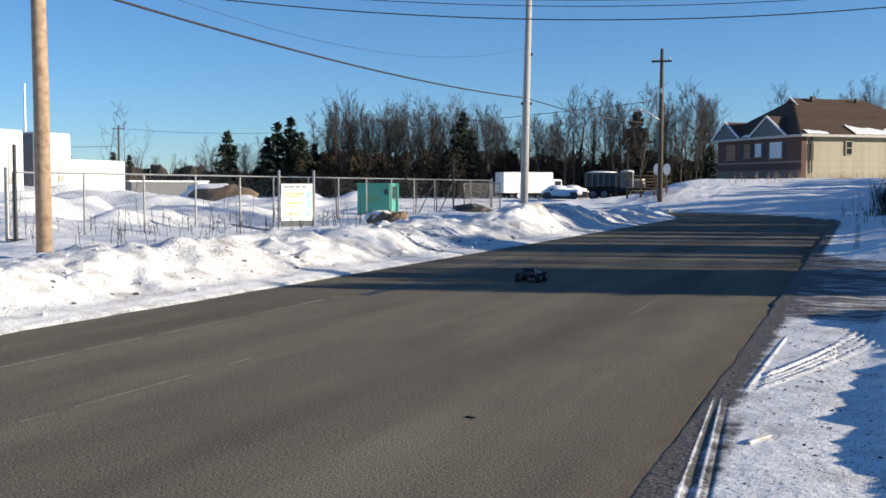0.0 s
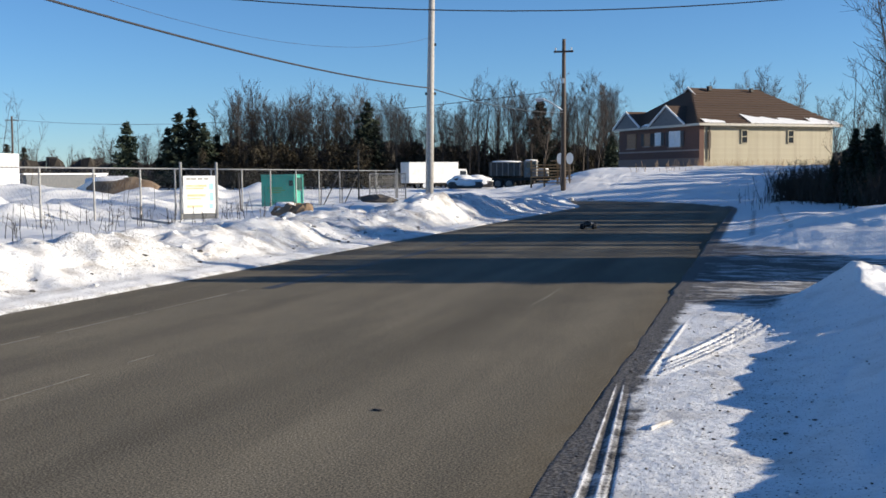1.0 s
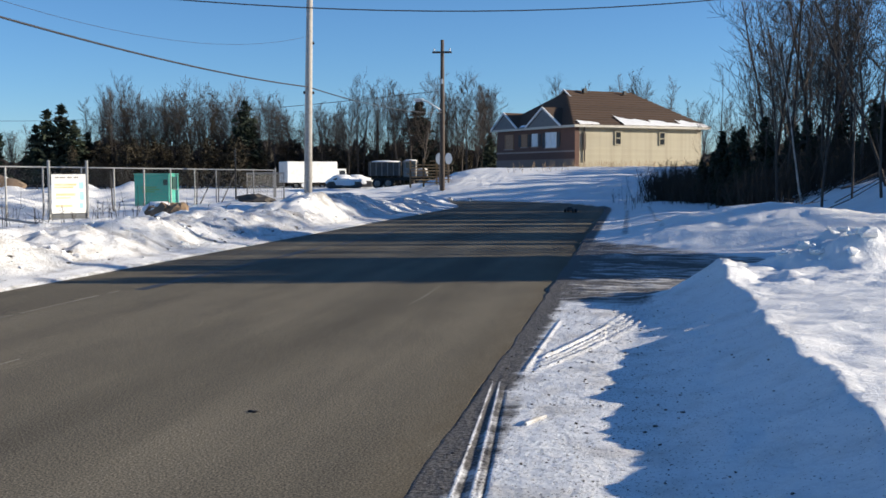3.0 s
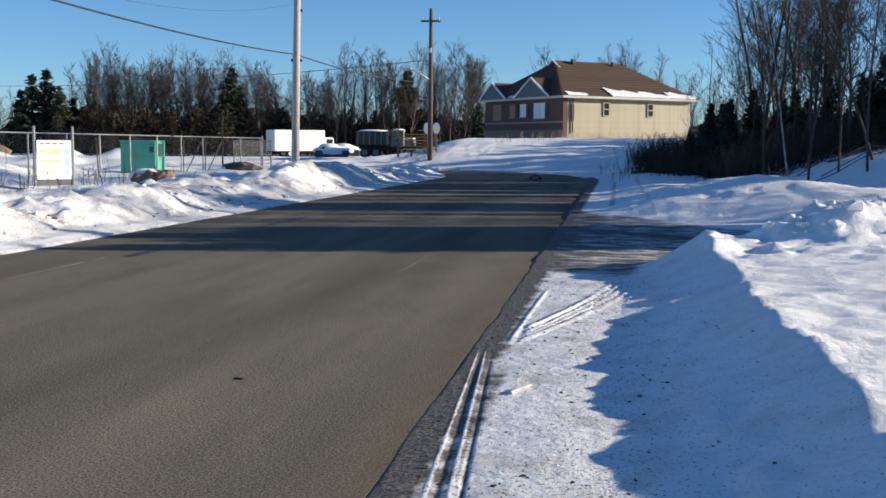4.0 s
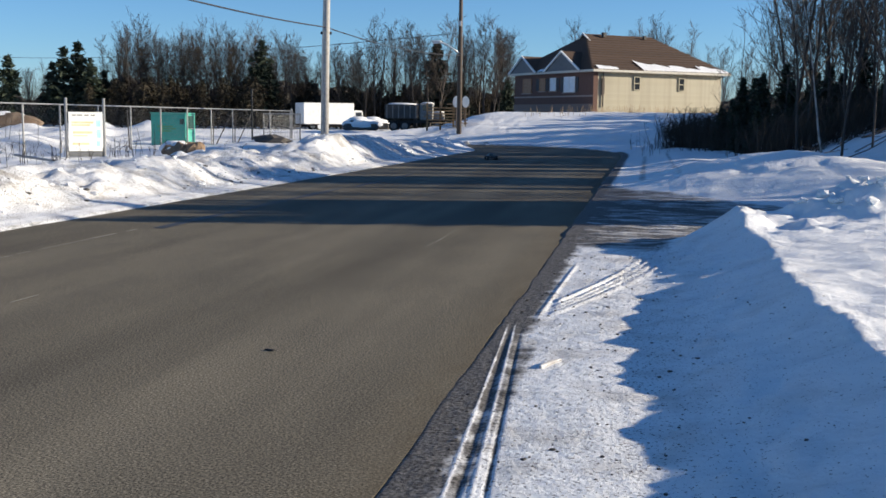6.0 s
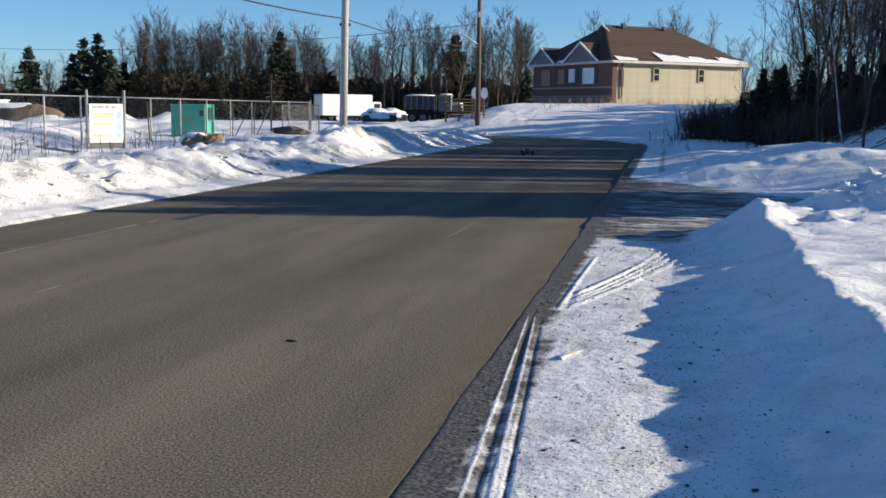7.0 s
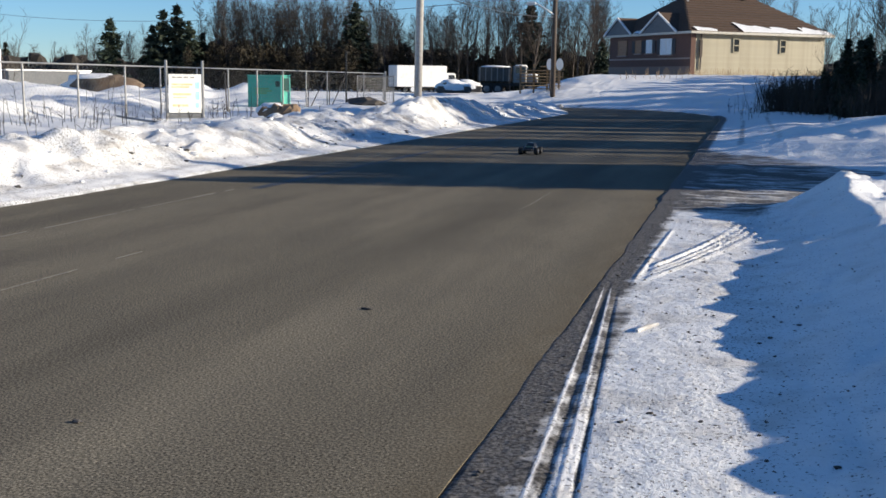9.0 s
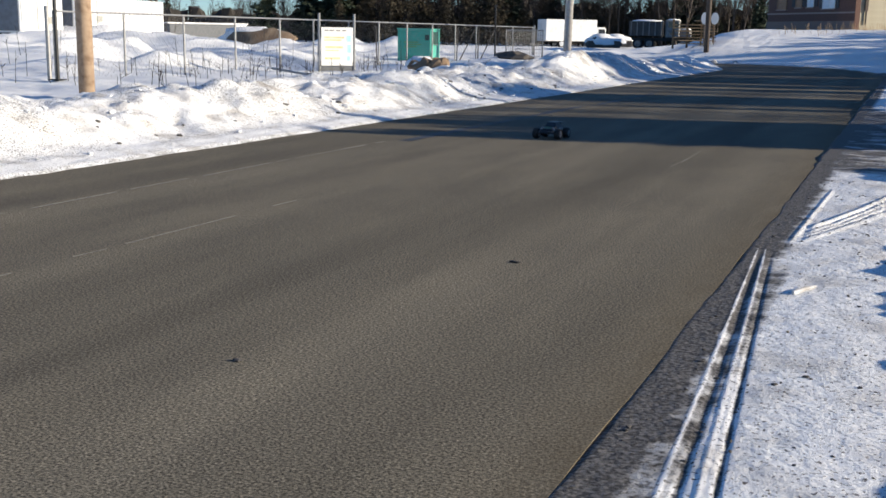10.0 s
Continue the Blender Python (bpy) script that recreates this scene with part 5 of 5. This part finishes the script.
    ra, rb = (3.2, W / 2, z1), (10.0, W / 2, z1)
    c = [(-o, -o, z0), (L + o, -o, z0), (L + o, W + o, z0), (-o, W + o, z0)]
    roof = Shape().add(c + [ra, rb] + [(x, y, z0 - 0.02) for x, y, _ in c], [(0, 1, 5, 4), (1, 2, 5), (2, 3, 4, 5), (3, 0, 4), (9, 8, 7, 6)])
    r = part("roof", roof, SHINGLE, h, "brown shingle hipped roof")

    def on_slope(u, t):
        """A point of the clapboard side's slope: along u, t from eave to ridge."""
        return Vector((u, -o + (W / 2 + o) * t, z0 + (z1 - z0) * t))

    for i in range(14):
        t = i / 14
        a, b = on_slope(-o + (3.2 + o) * t + 0.02, t), on_slope(L + o - (L + o - 10.0) * t - 0.02, t)
        part("shingle_course", Shape().add([a + Vector((0, -0.02, 0.012)), b + Vector((0, -0.02, 0.012)), b + Vector((0, -0.02, 0.05)), a + Vector((0, -0.02, 0.05)), b + Vector((0, 0.42, 0.20)), a + Vector((0, 0.42, 0.20))], [(0, 1, 2, 3), (3, 2, 4, 5)]), SHINGLE, r)
    part("ridge_cap", Shape().tube([ra, rb], 0.09, 6), SHINGLE, r)
    part("vent", Shape().box((4.6, W / 2 - 0.5, z1 + 0.05), (0.3, 0.3, 0.35)), BLACK_STEEL, r)
    part("vent", Shape().box((8.8, W / 2 - 0.5, z1 + 0.0), (0.25, 0.25, 0.3)), BLACK_STEEL, r)
    part("fascia", Shape().box((L / 2, -o - 0.02, z0 - 0.08), (L + 2 * o, 0.05, 0.17)), EAVE, h, "cream fascia")
    part("fascia", Shape().box((-o - 0.02, W / 2, z0 - 0.08), (0.05, W + 2 * o, 0.17)), EAVE, h, "cream fascia")
    part("soffit", Shape().box((L / 2, -o / 2, z0 - 0.15), (L + 2 * o, o, 0.03)).box((-o / 2, W / 2, z0 - 0.15), (o, W, 0.03)), EAVE, h, "cream soffit")
    # two small gables over the brick front, and one at the ridge's end
    for v, half, peak in ((3.7, 2.35, 4.75), (9.5, 1.9, 4.6)):
        g = part("gable", Shape().add([(-o - 0.03, v - half, z0), (-o - 0.03, v + half, z0), (-o - 0.03, v, peak), (-o + 0.05, v - half, z0), (-o + 0.05, v + half, z0), (-o + 0.05, v, peak)], [(2, 1, 0), (3, 4, 5), (0, 3, 5, 2), (4, 1, 2, 5)]), GABLE, h, "grey gable end")
        part("gable_roof", Shape().add([(-o - 0.12, v - half - 0.2, z0 - 0.05), (-o - 0.12, v, peak + 0.06), (2.6, v, peak + 0.06), (0.6, v - half - 0.2, z0 + 0.0), (-o - 0.12, v + half + 0.2, z0 - 0.05), (0.6, v + half + 0.2, z0)], [(0, 3, 2, 1), (1, 2, 5, 4)]), SHINGLE, g)
        part("rake", Shape().tube([(-o - 0.14, v - half - 0.15, z0), (-o - 0.14, v, peak + 0.03), (-o - 0.14, v + half + 0.15, z0)], 0.09, 4), TRIM, g, "white rake board")
    part("ridge_gable", Shape().add([(2.9, W / 2 - 1.3, z1 - 0.75), (2.9, W / 2 + 1.3, z1 - 0.75), (2.9, W / 2, z1 + 0.1), (4.6, W / 2, z1 + 0.1), (3.9, W / 2 - 1.3, z1 - 0.7), (3.9, W / 2 + 1.3, z1 - 0.7)], [(1, 0, 2), (0, 4, 3, 2), (2, 3, 5, 1)]), SHINGLE, h)
    part("rake", Shape().tube([(2.85, W / 2 - 1.35, z1 - 0.78), (2.85, W / 2, z1 + 0.12), (2.85, W / 2 + 1.35, z1 - 0.78)], 0.08, 4), TRIM, h, "white rake board")
    # snow left lying along the eaves
    rnd = random.Random(4)
    for a, b, top in ((0.0, 1.9, 0.10), (4.3, 7.6, 0.25), (7.4, 10.4, 0.15), (10.3, 13.0, 0.17)):
        n = 9
        up, lo = [], []
        for k in range(n + 1):
            u = a + (b - a) * k / n
            t = max(top * (1 - 0.75 * k / n) * rnd.uniform(0.75, 1.15), 0.012)
            lo.append(on_slope(u, 0.0) + Vector((0, -0.02, 0.10)))
            up.append(on_slope(u, t) + Vector((0, 0, 0.13)))
        part("roof_snow", Shape().add(lo + up + [p - Vector((0, 0, 0.09)) for p in lo], [(k, k + 1, n + 2 + k, n + 1 + k) for k in range(n)] + [(2 * n + 2 + k, 2 * n + 3 + k, k + 1, k) for k in range(n)]), SNOW, r, "snow along the eaves")
    for v0, v1 in ((6.2, 7.4),):
        part("roof_snow", Shape().add([(-o, v0, z0 + 0.06), (-o, v1, z0 + 0.06), (0.9, v1 - 0.3, z0 + 0.62 + 0.35), (0.9, v0 + 0.3, z0 + 0.62 + 0.35)], [(0, 3, 2, 1)]), SNOW, r, "snow in the roof valley")
    # dry grass and a shrub by the wall
    s = Shape()
    for _ in range(260):
        x, y = -1 + rnd.uniform(-6, 16), 0
        gx = -4.2 + 0.78 * x - 0.625 * -rnd.uniform(0.3, 6)
        gy = 86 + 0.625 * x - 0.78 * rnd.uniform(0.3, 6)
        g = land_at(gx, gy)
        s.tube([(gx, gy, g - 0.05), (gx + rnd.gauss(0, 0.1), gy, g + rnd.uniform(0.2, 0.6))], [0.018, 0.008], 3, False)
    tagged(part("dry_grass", s, GRASS), "dry yellow grass stems standing out of the snow", "grass", kind="stuff")


# ---- model car ----
def build_car():
    """An off-road model car about half a metre long; it drives towards its local +y."""
    c = thing("model_car", pose(-5.09, 17.44, 0.0), "black off-road model car with big tyres and pale trim", "toy car")
    part("chassis", Shape().box((0, 0, 0.085), (0.15, 0.40, 0.03), 0, 0.02).box((0, 0.235, 0.10), (0.20, 0.05, 0.035), 0, 0.015), CAR_BLACK, c)
    part("bumper", Shape().tube([(-0.11, 0.245, 0.09), (-0.07, 0.285, 0.10), (0.07, 0.285, 0.10), (0.11, 0.245, 0.09)], 0.012, 8), CAR_BLACK, c)
    shell = Shape().add([(-0.10, 0.22, 0.12), (0.10, 0.22, 0.12), (0.115, 0.02, 0.125), (0.115, -0.20, 0.125), (-0.115, -0.20, 0.125), (-0.115, 0.02, 0.125),
                         (-0.075, 0.20, 0.15), (0.075, 0.20, 0.15), (0.095, 0.05, 0.175), (0.10, -0.19, 0.185), (-0.10, -0.19, 0.185), (-0.095, 0.05, 0.175)],
                        [(0, 1, 7, 6), (1, 2, 8, 7), (2, 3, 9, 8), (3, 4, 10, 9), (4, 5, 11, 10), (5, 0, 6, 11), (6, 7, 8, 11), (11, 8, 9, 10), (5, 4, 3, 2), (0, 5, 2, 1)])
    body = part("body_shell", shell, CAR_BLACK, c)
    cab = Shape().add([(-0.09, 0.06, 0.172), (0.09, 0.06, 0.172), (0.095, -0.15, 0.182), (-0.095, -0.15, 0.182), (-0.065, 0.0, 0.238), (0.065, 0.0, 0.238), (0.068, -0.12, 0.240), (-0.068, -0.12, 0.240)],
                      [(0, 1, 5, 4), (1, 2, 6, 5), (2, 3, 7, 6), (3, 0, 4, 7), (4, 5, 6, 7)])
    part("cabin", cab, CAR_BLACK, body)
    part("windscreen", Shape().add([(-0.078, 0.054, 0.182), (0.078, 0.054, 0.182), (0.06, 0.006, 0.232), (-0.06, 0.006, 0.232)], [(0, 1, 2, 3)]), DARK_GLASS, body)
    part("side_print", Shape().add([(0.1165, 0.0, 0.135), (0.1165, -0.17, 0.135), (0.106, -0.17, 0.172), (0.104, -0.02, 0.165)], [(0, 1, 2, 3)]).add([(-0.1165, 0.0, 0.135), (-0.1165, -0.17, 0.135), (-0.106, -0.17, 0.172), (-0.104, -0.02, 0.165)], [(3, 2, 1, 0)]), CAR_GREY, body, "pale grey side stripe")
    part("hood_print", Shape().add([(-0.05, 0.185, 0.156), (0.05, 0.185, 0.156), (0.06, 0.08, 0.174), (-0.06, 0.08, 0.174)], [(0, 1, 2, 3)]), CAR_GREEN, body, "dark green hood stripe")
    part("wing", Shape().box((0, -0.215, 0.232), (0.20, 0.07, 0.008), 0, 0.003).box((-0.06, -0.20, 0.205), (0.008, 0.03, 0.06)).box((0.06, -0.20, 0.205), (0.008, 0.03, 0.06)), CAR_BLACK, c)
    part("aerial", Shape().tube([(0.05, -0.10, 0.23), (0.055, -0.12, 0.34)], 0.003, 5), CAR_BLACK, c)
    tyre, rim = wheel_shape(0.078, 0.085, 20).mesh("tyre", RUBBER, True), rim_shape(0.078, 0.08, 14).mesh("rim", RIM)
    for x in (-0.172, 0.172):
        for y in (0.165, -0.165):
            add_wheel(c, x, y, 0.078, 0.078, 0.085, tyre, rim)
            part("suspension_arm", Shape().tube([(x * 0.4, y, 0.085), (x * 0.85, y, 0.078)], 0.011, 6), CAR_BLACK, c)
            part("shock", Shape().tube([(x * 0.42, y * 0.9, 0.175), (x * 0.78, y, 0.09)], 0.013, 8), RIM, c, "silver shock absorber")
    return c


# ---- small things on the ground ----
def scattered(rnd, n, spots, flat, seg):
    """Lumps strewn over rectangles: (share, x0, x1, y0, y1, least, most radius)."""
    s, picks = Shape(), []
    for share, x0, x1, y0, y1, r0, r1 in spots:
        for _ in range(int(n * share)):
            picks.append((rnd.uniform(x0, x1), rnd.uniform(y0, y1), r0 + (r1 - r0) * rnd.random() ** 2))
    zs = land(np.array([p[0] for p in picks]), np.array([p[1] for p in picks]))
    for (x, y, r), z in zip(picks, zs):
        s.blob((x, y, float(z) + r * 0.25), (r * rnd.uniform(0.8, 1.8), r * rnd.uniform(0.8, 1.8), r * flat), rnd.randint(0, 999), 0.35, seg, 4)
    return s


def build_clods():
    rnd = random.Random(77)
    s = scattered(rnd, 700, ((0.6, -0.98, 0.4, 3.2, 12.5, 0.003, 0.011), (0.07, 0.3, 1.2, 3.3, 13.5, 0.003, 0.010), (0.10, -11.2, -8.9, 8, 36, 0.02, 0.05)), 0.6, 5)
    tagged(part("dirt_crumbs", s, DIRT_CLOD), "dark crumbs of frozen dirt on the snow", "dirt", kind="stuff")
    s = scattered(rnd, 460, ((0.12, 0.1, 0.7, 3.3, 13.8, 0.004, 0.012), (0.2, 1.8, 5.0, 13.6, 16.5, 0.02, 0.11), (0.4, -11.2, -8.8, 8, 44, 0.02, 0.07)), 0.7, 6)
    tagged(part("snow_clods", s, SNOW), "lumps of ploughed snow and ice on the banks", "snow", kind="stuff")
    for x, y, n in ((-2.39, 6.88, 3), (-2.82, 4.15, 2)):
        t = Shape()
        for _ in range(n):
            t.blob((x + rnd.gauss(0, 0.03), y + rnd.gauss(0, 0.015), 0.005), (0.024, 0.014, 0.009), rnd.randint(0, 99), 0.3, 6, 4)
        tagged(part("road_dirt", t, DIRT_CLOD), "small dark lump of dirt lying on the asphalt", "dirt", "road dirt")
    stick = Shape().tube([(-0.60, 6.68, 0.028), (-0.55, 6.80, 0.032), (-0.49, 6.92, 0.03)], [0.012, 0.014, 0.008], 6)
    tagged(part("ice_stick", stick, CLOD), "pale sliver of ice lying on the shoulder", "ice")


def build_weeds():
    rnd = random.Random(19)
    s = Shape()
    for _ in range(230):
        u = rnd.random()
        if u < 0.55:
            x, y = rnd.uniform(-19.5, -12.5), rnd.uniform(20, 36)
            h = rnd.uniform(0.15, 0.7)
        elif u < 0.8:
            x, y = rnd.uniform(-1, 5), rnd.uniform(44, 62)
            h = rnd.uniform(0.3, 1.1)
        else:
            x, y = rnd.uniform(-26, -18), rnd.uniform(20, 40)
            h = rnd.uniform(0.3, 1.0)
        g = land_at(x, y)
        if abs(road_distance(np.array([x]), np.array([y]))[0]) < 0.4 or g < 0:
            continue
        top = (x + rnd.gauss(0, 0.12 * h), y + rnd.gauss(0, 0.12 * h), g + h)
        s.tube([(x, y, g - 0.05), top], [0.009, 0.005], 3, False)
        if h > 0.35:
            for _ in range(3):
                k = rnd.uniform(0.4, 0.9)
                b = Vector((x, y, g)).lerp(Vector(top), k)
                s.tube([b, b + Vector((rnd.gauss(0, 0.1), rnd.gauss(0, 0.1), 0.12))], [0.006, 0.004], 3, False)
    tagged(part("weeds", s, BRUSH), "dry weed stalks poking through the snow", "weeds", kind="stuff")
    # fallen branches on the shaded slope
    s = Shape()
    for _ in range(60):
        x, y = rnd.uniform(4.2, 9.5), rnd.uniform(30, 45)
        g = land_at(x, y)
        a = rnd.uniform(-0.6, 0.9)
        ln = rnd.uniform(0.8, 2.6)
        x2, y2 = x + math.cos(a) * ln, y + math.sin(a) * ln
        s.tube([(x, y, g + 0.03), ((x + x2) / 2, (y + y2) / 2, (g + land_at(x2, y2)) / 2 + rnd.uniform(0.08, 0.4)), (x2, y2, land_at(x2, y2) + rnd.uniform(0, 0.5))], [0.02, 0.016, 0.008], 3, False)
    tagged(part("fallen_branches", s, TWIG), "fallen dark branches on the shaded snow slope", "branches", kind="stuff")


build_wood_pole()
build_grey_pole()
build_lamp_pole()
build_far_poles()
build_wires()
build_fence()
build_sign()
build_bin()
build_rocks()
build_trailers()
build_box_truck()
build_dump_truck()
build_yard()
build_house()
build_far_woods()
build_near_woods()
model_car = build_car()
build_clods()
build_weeds()


def motions():
    """The car runs away along the road, turns in the bend and comes back."""
    path = [
        (0.0, -5.05, 17.3), (0.5, -4.88, 25.6), (1.0, -4.76, 32.2), (1.5, -4.58, 37.2), (2.0, -4.15, 41.1), (2.5, -3.30, 44.1), (3.0, -2.45, 46.4), (3.2, -2.20, 47.0),
        (3.5, -2.25, 48.6), (3.8, -3.00, 50.2), (4.1, -4.20, 51.0), (4.3, -5.02, 50.7), (4.5, -5.70, 49.5), (5.0, -6.95, 46.2), (5.5, -6.70, 44.2), (5.7, -6.40, 43.4), (6.2, -5.75, 41.9),
        (6.8, -5.05, 39.9), (7.0, -4.85, 38.9), (7.5, -4.42, 35.3), (8.0, -4.27, 31.4), (8.5, -4.26, 27.3), (9.0, -4.45, 23.3), (9.5, -4.66, 19.5), (10.0, -4.97, 15.8)]
    rows, last = [], None
    for i, (t, x, y) in enumerate(path):
        a, b = path[max(i - 1, 0)], path[min(i + 1, len(path) - 1)]
        yaw = math.degrees(math.atan2(-(b[1] - a[1]), b[2] - a[2]))
        if last is not None:
            while yaw - last > 180:
                yaw -= 360
            while yaw - last < -180:
                yaw += 360
        last = yaw
        rows.append((t, pose(x, y, 0.0, 0, 0, yaw)))
    walk(model_car, rows)


motions()
